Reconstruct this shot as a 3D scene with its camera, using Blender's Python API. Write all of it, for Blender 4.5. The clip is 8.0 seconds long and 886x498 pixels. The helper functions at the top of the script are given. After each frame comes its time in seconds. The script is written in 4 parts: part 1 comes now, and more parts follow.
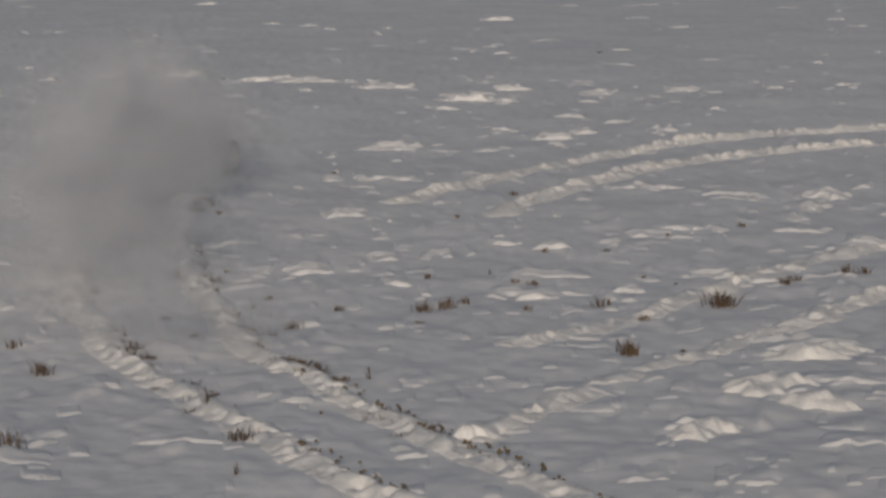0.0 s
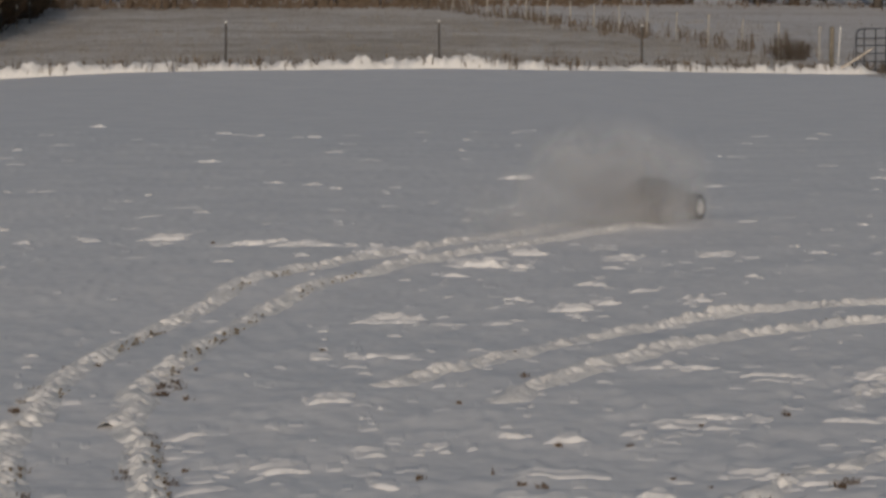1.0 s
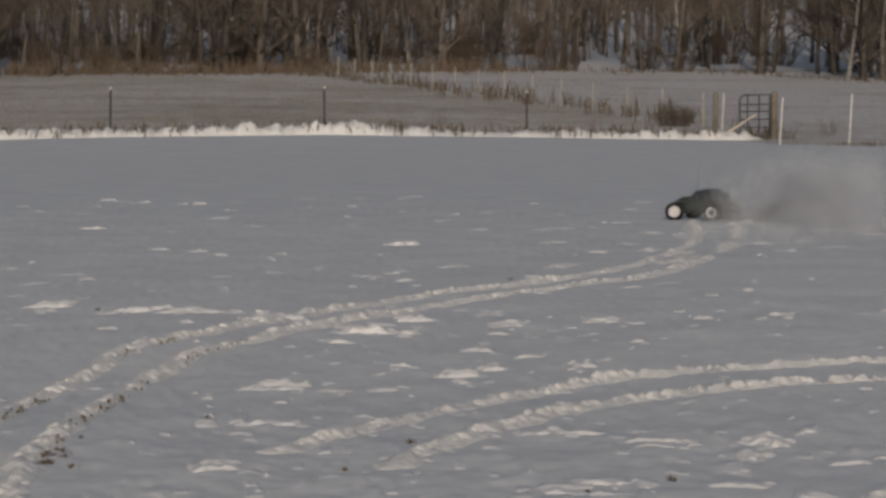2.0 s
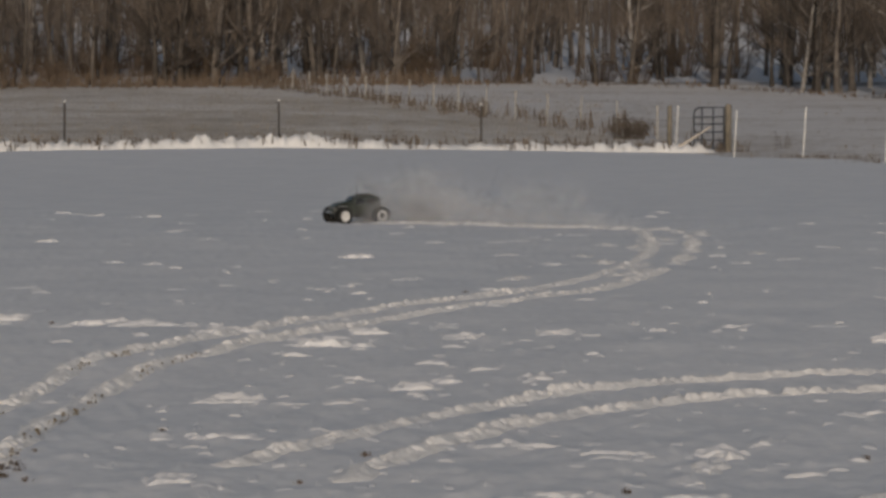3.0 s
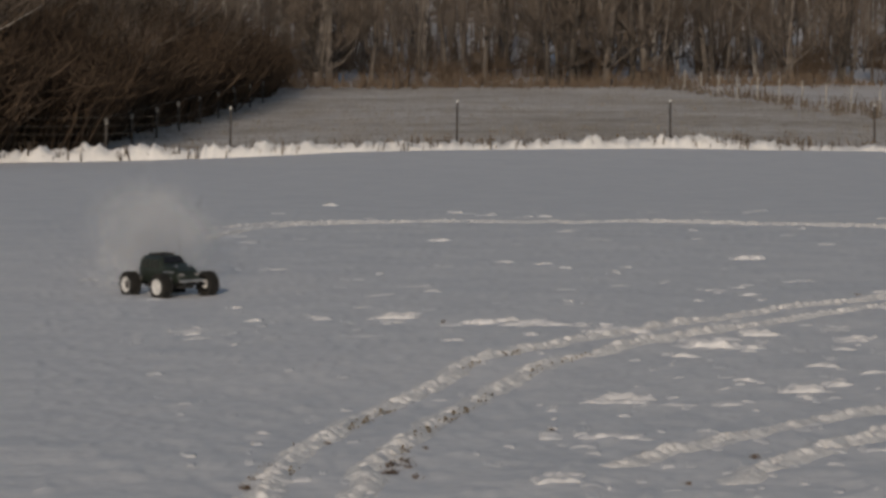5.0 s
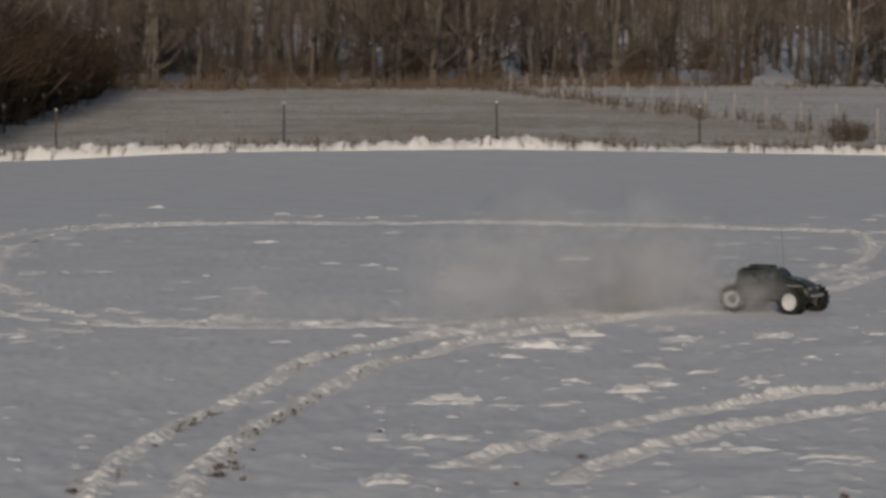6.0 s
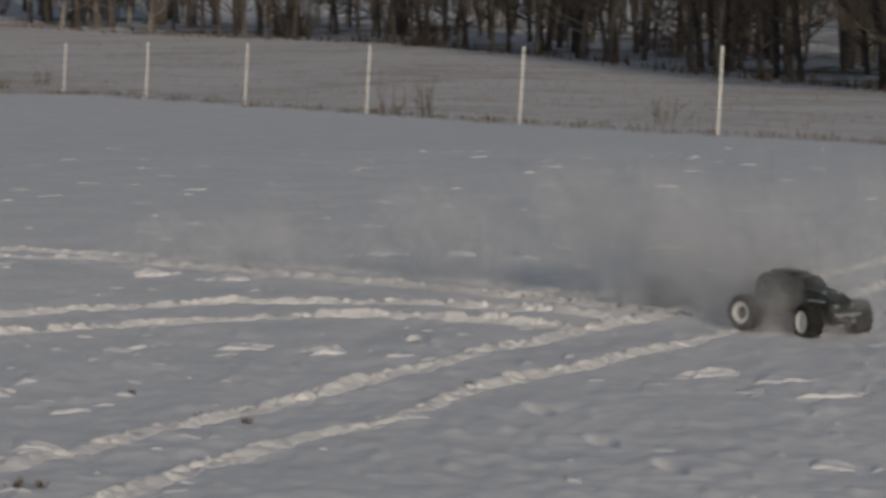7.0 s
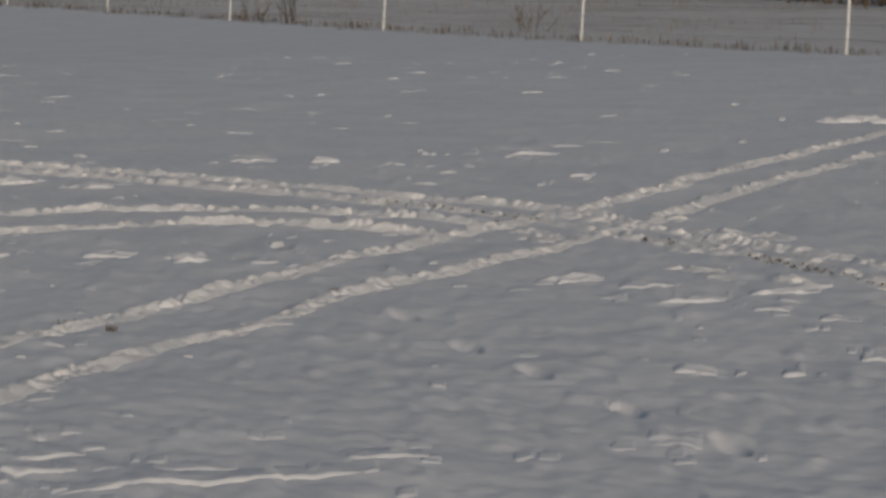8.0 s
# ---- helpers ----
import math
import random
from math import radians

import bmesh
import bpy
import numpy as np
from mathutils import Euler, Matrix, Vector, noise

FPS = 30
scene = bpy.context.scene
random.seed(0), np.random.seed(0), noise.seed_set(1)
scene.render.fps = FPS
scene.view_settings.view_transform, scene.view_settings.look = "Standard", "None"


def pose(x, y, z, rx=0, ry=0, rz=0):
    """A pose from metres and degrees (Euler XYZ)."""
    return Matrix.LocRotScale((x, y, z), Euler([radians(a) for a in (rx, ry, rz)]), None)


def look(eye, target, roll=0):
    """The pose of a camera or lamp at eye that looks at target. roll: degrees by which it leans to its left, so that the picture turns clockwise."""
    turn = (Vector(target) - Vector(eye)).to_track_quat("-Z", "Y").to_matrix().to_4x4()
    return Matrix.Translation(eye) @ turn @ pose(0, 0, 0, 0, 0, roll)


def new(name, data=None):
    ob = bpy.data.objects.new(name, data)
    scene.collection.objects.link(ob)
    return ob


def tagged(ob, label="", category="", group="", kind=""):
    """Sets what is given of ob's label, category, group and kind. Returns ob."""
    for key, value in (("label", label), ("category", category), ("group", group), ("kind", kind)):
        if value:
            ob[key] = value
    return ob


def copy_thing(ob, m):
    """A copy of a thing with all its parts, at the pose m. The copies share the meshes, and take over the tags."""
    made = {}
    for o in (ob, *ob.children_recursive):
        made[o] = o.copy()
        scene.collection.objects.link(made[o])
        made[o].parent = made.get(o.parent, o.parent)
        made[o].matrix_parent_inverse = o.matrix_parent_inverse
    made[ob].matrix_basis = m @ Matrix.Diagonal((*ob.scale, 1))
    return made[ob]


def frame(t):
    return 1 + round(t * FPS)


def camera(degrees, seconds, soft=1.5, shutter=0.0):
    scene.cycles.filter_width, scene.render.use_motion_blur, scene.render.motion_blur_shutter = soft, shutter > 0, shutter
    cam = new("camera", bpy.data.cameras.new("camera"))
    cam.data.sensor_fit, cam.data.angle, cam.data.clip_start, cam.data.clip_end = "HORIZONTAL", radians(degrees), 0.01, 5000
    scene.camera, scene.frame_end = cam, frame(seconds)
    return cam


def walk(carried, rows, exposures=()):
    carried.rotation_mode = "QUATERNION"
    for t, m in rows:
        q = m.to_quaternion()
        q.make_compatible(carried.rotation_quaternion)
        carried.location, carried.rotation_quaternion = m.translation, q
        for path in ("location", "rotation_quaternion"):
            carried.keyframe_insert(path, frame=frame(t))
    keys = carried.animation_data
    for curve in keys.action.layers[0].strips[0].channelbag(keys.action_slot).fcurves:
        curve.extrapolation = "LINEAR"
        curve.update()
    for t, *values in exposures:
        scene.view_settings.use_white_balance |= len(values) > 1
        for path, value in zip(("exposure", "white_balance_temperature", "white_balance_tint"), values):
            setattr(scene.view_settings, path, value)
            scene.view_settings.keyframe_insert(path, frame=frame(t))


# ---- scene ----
cam = camera(14.89, 8.0, soft=3.2, shutter=0.08)
EYE = 1.85
# seconds, x, y, height, yaw, pitch
ROWS = [
    (0.0, -0.07, -2.077, 2.000, 1.507, -7.685),
    (0.25, -0.05, -1.640, 1.982, 1.640, -7.070),
    (0.5, -0.017, -1.153, 1.952, 1.811, -6.463),
    (0.75, -0.005, -0.520, 1.895, 1.940, -5.730),
    (1.0, 0, 0, 1.85, 2.015, -4.985),
    (1.2, 0, 0, 1.85, 1.642, -4.746),
    (1.5, 0, 0, 1.85, 1.094, -4.402),
    (2.0, 0, 0, 1.85, 0.076, -3.867),
    (2.2, 0, 0, 1.85, -0.267, -3.686),
    (2.7, 0, 0, 1.85, -0.720, -3.650),
    (3.3, 0, 0, 1.85, -0.497, -3.654),
    (3.5, 0, 0, 1.85, 0.000, -3.638),
    (4.0, 0, 0, 1.85, 1.916, -3.619),
    (4.5, 0, 0, 1.85, 3.858, -3.638),
    (4.7, 0, 0, 1.85, 4.588, -3.648),
    (5.2, 0, 0, 1.85, 6.900, -3.630),
    (5.5, 0, 0, 1.85, 7.900, -3.615),
    (5.8, 0, 0, 1.85, 5.968, -3.610),
    (5.9, 0, 0, 1.85, 4.479, -3.610),
    (6.0, 0, 0, 1.85, 2.989, -3.619),
    (6.2, 0, 0, 1.85, 0.000, -3.619),
    (6.4, 0, 0, 1.85, -2.994, -3.610),
    (6.5, 0, 0, 1.85, -4.493, -3.629),
    (6.7, 0, 0, 1.85, -7.821, -3.944),
    (6.9, 0, 0, 1.85, -11.388, -4.479),
    (7.0, 0, 0, 1.85, -13.140, -4.732),
    (7.1, 0, 0, 1.85, -14.964, -4.966),
    (7.2, 0, 0, 1.85, -15.440, -5.171),
    (7.5, 0, 0, 1.85, -15.442, -5.596),
    (8.0, 0, 0, 1.85, -15.442, -6.312),
]
walk(cam, [(t, pose(x, y, z, 90 + pitch, 0, yaw)) for t, x, y, z, yaw, pitch in ROWS], [(0.0, -0.44, 7350, 12), (6.5, -0.46, 7350, 12), (7.2, -0.49, 7200, 11), (8.0, -0.50, 7200, 11)])

# ---- light: low winter sun from behind the viewer ----
SUN_EL, SUN_AZ = 16.0, 180.0  # azimuth from +y towards +x
world = bpy.data.worlds.new("winter_sky")
scene.world = world
scene.cycles.transparent_max_bounces = 128
world.use_nodes = True
wn, wl = world.node_tree.nodes, world.node_tree.links
sky = wn.new("ShaderNodeTexSky")
sky.sky_type, sky.sun_disc = "NISHITA", False
sky.sun_elevation, sky.sun_rotation = radians(SUN_EL), radians(SUN_AZ)
wn["Background"].inputs["Strength"].default_value = 0.08
wl.new(sky.outputs[0], wn["Background"].inputs["Color"])
sun_data = bpy.data.lights.new("sun", "SUN")
sun_data.energy, sun_data.angle, sun_data.color = 2.3, radians(0.6), (1.0, 0.925, 0.86)
sun = new("sun", sun_data)
_a, _e = radians(SUN_AZ), radians(SUN_EL)
sun.matrix_world = look((60 * math.sin(_a) * math.cos(_e), 60 * math.cos(_a) * math.cos(_e), 60 * math.sin(_e)), (0, 0, 0))


# ---- materials ----
def surface(name, base, second, scale=6.0, rough=0.8, bump=0.3, fine=60.0, metal=0.0, contrast=(0.35, 0.65), spec=0.3, rand=0.0):
    """Two colours mixed by noise at two sizes, with relief."""
    m = bpy.data.materials.new(name)
    m.use_nodes = True
    n, l = m.node_tree.nodes, m.node_tree.links
    b = n["Principled BSDF"]
    b.inputs["Roughness"].default_value, b.inputs["Metallic"].default_value = rough, metal
    b.inputs["Specular IOR Level"].default_value = spec
    co = n.new("ShaderNodeTexCoord")
    big, small = n.new("ShaderNodeTexNoise"), n.new("ShaderNodeTexNoise")
    for tex, s in ((big, scale), (small, fine)):
        tex.inputs["Scale"].default_value, tex.inputs["Detail"].default_value = s, 4
        l.new(co.outputs["Object"], tex.inputs["Vector"])
    add = n.new("ShaderNodeMath")
    add.operation = "MULTIPLY_ADD"
    l.new(small.outputs["Fac"], add.inputs[0])
    add.inputs[1].default_value = 0.5
    half = n.new("ShaderNodeMath")
    half.operation = "MULTIPLY"
    half.inputs[1].default_value = 0.5
    l.new(big.outputs["Fac"], half.inputs[0])
    l.new(half.outputs[0], add.inputs[2])
    ramp = n.new("ShaderNodeValToRGB")
    ramp.color_ramp.elements[0].position, ramp.color_ramp.elements[1].position = contrast
    ramp.color_ramp.elements[0].color, ramp.color_ramp.elements[1].color = (*base, 1), (*second, 1)
    l.new(add.outputs[0], ramp.inputs[0])
    out = ramp.outputs[0]
    if rand:
        info, hsv, mr = n.new("ShaderNodeObjectInfo"), n.new("ShaderNodeHueSaturation"), n.new("ShaderNodeMapRange")
        l.new(info.outputs["Random"], mr.inputs[0])
        mr.inputs[3].default_value, mr.inputs[4].default_value = 1 - rand, 1 + rand
        l.new(mr.outputs[0], hsv.inputs["Value"])
        l.new(out, hsv.inputs["Color"])
        out = hsv.outputs[0]
    l.new(out, b.inputs["Base Color"])
    if bump:
        bp = n.new("ShaderNodeBump")
        bp.inputs["Strength"].default_value, bp.inputs["Distance"].default_value = bump, 0.02
        l.new(add.outputs[0], bp.inputs["Height"])
        l.new(bp.outputs[0], b.inputs["Normal"])
    return m


SNOW = surface("snow", (0.70, 0.71, 0.735), (0.83, 0.83, 0.84), 1.6, 0.75, 0.7, 11.0, spec=0.25)
CLOD = surface("snow_clod", (0.66, 0.66, 0.665), (0.86, 0.855, 0.85), 9.0, 0.8, 0.3, 60.0, spec=0.2)
BANK = surface("snow_bank", (0.78, 0.78, 0.78), (0.90, 0.89, 0.88), 1.2, 0.8, 0.5, 12.0, spec=0.2)
PASTURE = surface("snowy_pasture", (0.39, 0.34, 0.285), (0.71, 0.675, 0.64), 0.10, 0.9, 0.3, 1.4, contrast=(0.36, 0.58), spec=0.1)
MEADOW = surface("thin_snow_meadow", (0.45, 0.41, 0.375), (0.71, 0.69, 0.68), 0.15, 0.9, 0.3, 2.0, contrast=(0.33, 0.52), spec=0.1)
WOODFLOOR = surface("leaf_litter", (0.13, 0.10, 0.08), (0.72, 0.72, 0.73), 0.12, 0.95, 0.4, 0.9, contrast=(0.40, 0.54), spec=0.05)
BARK = surface("bark", (0.055, 0.048, 0.043), (0.19, 0.168, 0.150), 2.0, 0.95, 0.6, 14.0, rand=0.45, spec=0.1)
FROSTED = surface("frosted_bark", (0.11, 0.098, 0.088), (0.46, 0.44, 0.42), 1.4, 0.95, 0.5, 9.0, rand=0.25, spec=0.1)
TWIG = surface("twig", (0.066, 0.054, 0.046), (0.20, 0.165, 0.138), 1.0, 0.95, 0.0, 8.0, rand=0.35, spec=0.05)
BRUSH = surface("brush", (0.062, 0.047, 0.036), (0.20, 0.152, 0.115), 0.8, 0.95, 0.0, 6.0, rand=0.3, spec=0.05)
# the brush again in a darker brown, for the thickets on the left
DARK_BRUSH = surface("dark_brush", (0.03, 0.023, 0.018), (0.125, 0.09, 0.066), 0.8, 0.95, 0.0, 6.0, rand=0.35, spec=0.05)
RUSTY_GRASS = surface("dry_grass", (0.15, 0.125, 0.10), (0.28, 0.245, 0.205), 1.5, 0.95, 0.0, 9.0, rand=0.25, spec=0.05)
FRINGE = surface("rusty_fringe", (0.075, 0.057, 0.043), (0.175, 0.135, 0.104), 1.5, 0.95, 0.0, 9.0, spec=0.05)
WEED = surface("frosted_weed", (0.065, 0.053, 0.044), (0.17, 0.142, 0.118), 4.0, 0.95, 0.0, 30.0, spec=0.05)
TURF = surface("brown_turf", (0.05, 0.036, 0.025), (0.155, 0.115, 0.082), 12.0, 0.95, 0.0, 60.0, spec=0.05)
SOIL = surface("torn_turf", (0.075, 0.058, 0.036), (0.23, 0.18, 0.115), 6.0, 0.95, 0.3, 60.0, spec=0.05)
TPOST = surface("weathered_steel", (0.05, 0.05, 0.05), (0.11, 0.10, 0.095), 5.0, 0.7, 0.2, 50.0, metal=0.4)
WHITEPOST = surface("white_vinyl", (0.70, 0.70, 0.68), (0.82, 0.82, 0.80), 2.0, 0.5, 0.1, 40.0)
PALEPOST = surface("dull_pale_post", (0.30, 0.29, 0.27), (0.46, 0.45, 0.43), 2.0, 0.7, 0.1, 40.0)
OLDWOOD = surface("grey_timber", (0.11, 0.10, 0.08), (0.26, 0.23, 0.19), 3.0, 0.9, 0.5, 35.0, spec=0.1)
BIRCH = surface("peeled_wood", (0.42, 0.37, 0.32), (0.62, 0.57, 0.52), 3.0, 0.8, 0.3, 30.0)
WIRE = surface("wire", (0.13, 0.12, 0.11), (0.22, 0.2, 0.18), 5.0, 0.6, 0.0, 30.0, metal=0.6)
GATEPAINT = surface("dark_gate_paint", (0.03, 0.035, 0.045), (0.08, 0.085, 0.095), 4.0, 0.5, 0.1, 50.0)
RUBBER = surface("rubber", (0.012, 0.012, 0.012), (0.035, 0.034, 0.032), 20.0, 0.85, 0.3, 120.0, spec=0.2)
RIM = surface("white_rim", (0.50, 0.50, 0.50), (0.68, 0.68, 0.67), 12.0, 0.4, 0.05, 90.0)
HUB = surface("dark_hub", (0.02, 0.02, 0.02), (0.05, 0.045, 0.05), 20.0, 0.5, 0.1, 90.0)
SHELL = surface("dark_green_shell", (0.012, 0.017, 0.013), (0.03, 0.038, 0.03), 10.0, 0.35, 0.05, 80.0, spec=0.5)
GLASS = surface("smoked_window", (0.008, 0.009, 0.012), (0.02, 0.021, 0.025), 10.0, 0.12, 0.0, 60.0, spec=0.5)
SILVER = surface("bare_alloy", (0.40, 0.40, 0.41), (0.60, 0.60, 0.60), 15.0, 0.35, 0.1, 90.0, metal=0.8)
PLASTIC = surface("black_plastic", (0.015, 0.015, 0.015), (0.04, 0.04, 0.04), 20.0, 0.6, 0.1, 90.0)
LAMPGLASS = surface("lamp_lens", (0.16, 0.16, 0.16), (0.28, 0.28, 0.27), 20.0, 0.1, 0.0, 90.0, spec=0.6)


def powder():
    """Thin drifting powder: each flake thins out towards its rim."""
    m = bpy.data.materials.new("flying_powder")
    m.use_nodes = True
    n, l = m.node_tree.nodes, m.node_tree.links
    n.remove(n["Principled BSDF"])
    d, tr, mix = n.new("ShaderNodeBsdfDiffuse"), n.new("ShaderNodeBsdfTranslucent"), n.new("ShaderNodeMixShader")
    d.inputs[0].default_value = tr.inputs[0].default_value = (0.86, 0.86, 0.87, 1)
    mix.inputs[0].default_value = 0.67
    l.new(d.outputs[0], mix.inputs[1]), l.new(tr.outputs[0], mix.inputs[2])
    uv, dist, fall = n.new("ShaderNodeUVMap"), n.new("ShaderNodeVectorMath"), n.new("ShaderNodeMapRange")
    uv.uv_map = "flake"
    dist.operation = "LENGTH"
    l.new(uv.outputs[0], dist.inputs[0])
    l.new(dist.outputs["Value"], fall.inputs[0])
    fall.interpolation_type = "SMOOTHSTEP"
    fall.inputs[1].default_value, fall.inputs[2].default_value = 0.0, 1.0
    fall.inputs[3].default_value, fall.inputs[4].default_value = 0.10, 0.0
    clear, thin = n.new("ShaderNodeBsdfTransparent"), n.new("ShaderNodeMixShader")
    l.new(fall.outputs[0], thin.inputs[0])
    l.new(clear.outputs[0], thin.inputs[1]), l.new(mix.outputs[0], thin.inputs[2])
    l.new(thin.outputs[0], n["Material Output"].inputs[0])
    return m


POWDER = powder()


# ---- mesh helpers ----
def mesh_of(name, verts, faces, material, smooth=True):
    me = bpy.data.meshes.new(name)
    me.from_pydata(verts, [], faces)
    me.materials.append(material)
    if smooth:
        me.polygons.foreach_set("use_smooth", [True] * len(me.polygons))
    me.update()
    return me


def part(name, bm, material, parent, label="", at=None):
    """Links a bmesh, or a mesh, as one object under a thing or a part."""
    if isinstance(bm, bpy.types.Mesh):
        me = bm
    else:
        me = bpy.data.meshes.new(name)
        bm.to_mesh(me)
        bm.free()
        me.materials.append(material)
    ob = new(name, me)
    ob.parent = parent
    if at is not None:
        ob.matrix_basis = at
    return tagged(ob, label)


def box(bm, cx, cy, cz, sx, sy, sz, rot=None, bevel=0.0):
    r = bmesh.ops.create_cube(bm, size=1.0)
    vs = r["verts"]
    bmesh.ops.scale(bm, vec=(sx, sy, sz), verts=vs)
    if bevel:
        es = list({e for v in vs for e in v.link_edges})
        r = bmesh.ops.bevel(bm, geom=es, offset=bevel, segments=2, affect="EDGES", profile=0.5)
        vs = list({v for f in r["faces"] for v in f.verts} | {v for v in vs if v.is_valid})
    if rot is not None:
        bmesh.ops.rotate(bm, cent=(0, 0, 0), matrix=rot, verts=vs)
    bmesh.ops.translate(bm, vec=(cx, cy, cz), verts=vs)
    return vs


def tube(verts, faces, path, radii, sides=6):
    """Appends a tapering tube along a path to lists of verts and faces."""
    start = len(verts)
    for i, (p, r) in enumerate(zip(path, radii)):
        a, b = Vector(path[max(i - 1, 0)]), Vector(path[min(i + 1, len(path) - 1)])
        d = (b - a).normalized()
        u = d.orthogonal().normalized()
        if i and u.dot(prev) < 0:
            u = -u
        u = (prev - d * prev.dot(d)).normalized() if i else u
        prev = u
        w = d.cross(u)
        for k in range(sides):
            t = 2 * math.pi * k / sides
            verts.append(tuple(Vector(p) + (u * math.cos(t) + w * math.sin(t)) * r))
    for i in range(len(path) - 1):
        for k in range(sides):
            a, b = start + i * sides + k, start + i * sides + (k + 1) % sides
            faces.append((a, b, b + sides, a + sides))
    faces.append(tuple(start + k for k in reversed(range(sides))))
    faces.append(tuple(start + (len(path) - 1) * sides + k for k in range(sides)))


# ---- the lie of the land ----
LAND_R = [0, 24, 30, 36, 46, 53, 60, 67, 74, 82, 94, 120, 170, 200, 230, 300, 500, 4000]
LAND_Z = [0, 0, -0.03, -0.13, -0.43, -0.6, -0.73, -0.85, -0.99, -1.1, -1.2, -1.15, -1.0, 0.0, 1.5, 9, 22, 40]


def land(r):
    """Height of the smooth land at a distance: level near by, falling to the fences, rising in the woods."""
    r = np.asarray(r, float)
    return sum(np.interp(r * (1 + k), LAND_R, LAND_Z) * w for k, w in ((-.1, .1), (-.05, .2), (0, .4), (.05, .2), (.1, .1)))


def dip(R, T):
    """The far side of the field sinks towards the gate and towards the thicket."""
    b = np.degrees(T)
    side = np.interp(b, [-16, -11.3, -9.4, -7.5, -5.65, -2.07, 1.35, 4.44, 5.3, 6.75, 8, 9.8, 12], [-0.16, -0.135, -0.08, 0.03, 0.055, 0.045, -0.10, -0.24, -0.275, -0.28, -0.26, -0.2, 0])
    start = np.interp(b, [-6, 1], [64, 77])
    k = np.clip((R - start) / 15, 0, 1)
    return side * k * k * (3 - 2 * k) * np.interp(R, [100, 150, 200], [1, 0.5, 0])


def lattice(x, y, seed):
    """Smooth value noise on a unit lattice, 0 to 1."""
    xi, yi = np.floor(x), np.floor(y)
    fx, fy = x - xi, y - yi
    fx, fy = fx * fx * (3 - 2 * fx), fy * fy * (3 - 2 * fy)

    def h(a, b):
        v = np.sin(a * 127.1 + b * 311.7 + seed * 74.7) * 43758.5453
        return v - np.floor(v)
    return (h(xi, yi) * (1 - fx) + h(xi + 1, yi) * fx) * (1 - fy) + (h(xi, yi + 1) * (1 - fx) + h(xi + 1, yi + 1) * fx) * fy


def relief(X, Y):
    """The snow's surface: the land with wind-packed undulation and crust on it."""
    R, T = np.hypot(X, Y), np.arctan2(X, Y)
    near = np.clip((48 - R) / 12, 0, 1) * np.clip((0.45 - np.abs(T - 0.1)) / 0.1, 0, 1)
    grain = np.clip((30 - R) / 14, 0.3, 1)
    fleck = np.clip(lattice(X * 9 + 5, Y * 3.2, 6) * 0.6 + lattice(X * 21, Y * 7, 7) * 0.4 - 0.62, 0, 1)
    return land(R) + dip(R, T) + near * (0.045 * (lattice(X * 0.5, Y * 0.35, 1) - 0.5) + 0.016 * (lattice(X * 2.2 + 9, Y * 1.5, 2) - 0.5)
                             + grain * 0.012 * (lattice(X * 7 + 3, Y * 4.5, 3) - 0.5) + grain * 0.010 * (lattice(X * 17, Y * 11, 4) - 0.5) + 0.045 * fleck)


def land_at(x, y):
    return float(relief(np.float64(x), np.float64(y)))


def spline(points, step):
    """Even points along a Catmull-Rom curve through the points."""
    p = np.array([points[0]] + list(points) + [points[-1]], float)
    out = []
    for i in range(1, len(p) - 2):
        t = np.linspace(0, 1, 24, endpoint=False)[:, None]
        out.append(0.5 * (2 * p[i] + (p[i + 1] - p[i - 1]) * t + (2 * p[i - 1] - 5 * p[i] + 4 * p[i + 1] - p[i + 2]) * t ** 2
                          + (3 * p[i] - p[i - 1] - 3 * p[i + 1] + p[i + 2]) * t ** 3))
    q = np.concatenate(out + [p[-2:-1]])
    s = np.concatenate([[0], np.cumsum(np.hypot(*np.diff(q[:, :2], axis=0).T))])
    u = np.arange(0, s[-1], step)
    return np.stack([np.interp(u, s, q[:, k]) for k in range(q.shape[1])], 1)


# old wheel tracks in the snow: two pairs of ruts
OLD_RUTS = [
    [(-0.73, 14.25), (-0.22, 15.42), (0.18, 16.33), (0.62, 17.2), (1.1, 17.7), (1.66, 18.05), (2.4, 18.3), (3.36, 18.38), (4.51, 17.75), (4.96, 17.13)],
    [(-0.22, 13.8), (0.04, 14.72), (0.42, 15.6), (0.83, 16.32), (1.26, 16.84), (1.8, 17.27), (2.61, 17.52), (3.71, 17.46), (4.08, 17.2), (4.6, 16.66)],
    [(-0.15, 10.02), (0.27, 10.62), (0.63, 11.35), (1.11, 12.26), (1.48, 12.81), (2.12, 13.58), (2.66, 14.24), (3.32, 15.03), (4.23, 16.1), (4.71, 16.66), (5.73, 17.8), (6.46, 18.75), (7.42, 19.93), (9.02, 21.95), (10.5, 23.6)],
    [(-0.19, 8.2), (0.04, 8.94), (0.38, 9.61), (0.84, 10.43), (1.26, 11.14), (1.66, 11.83), (2.4, 12.95), (2.91, 13.46), (3.43, 14.23), (4.46, 15.33), (5.1, 16.05), (6.24, 17.65), (6.96, 18.64), (7.77, 19.63), (8.85, 20.86), (10.24, 22.46)],
]
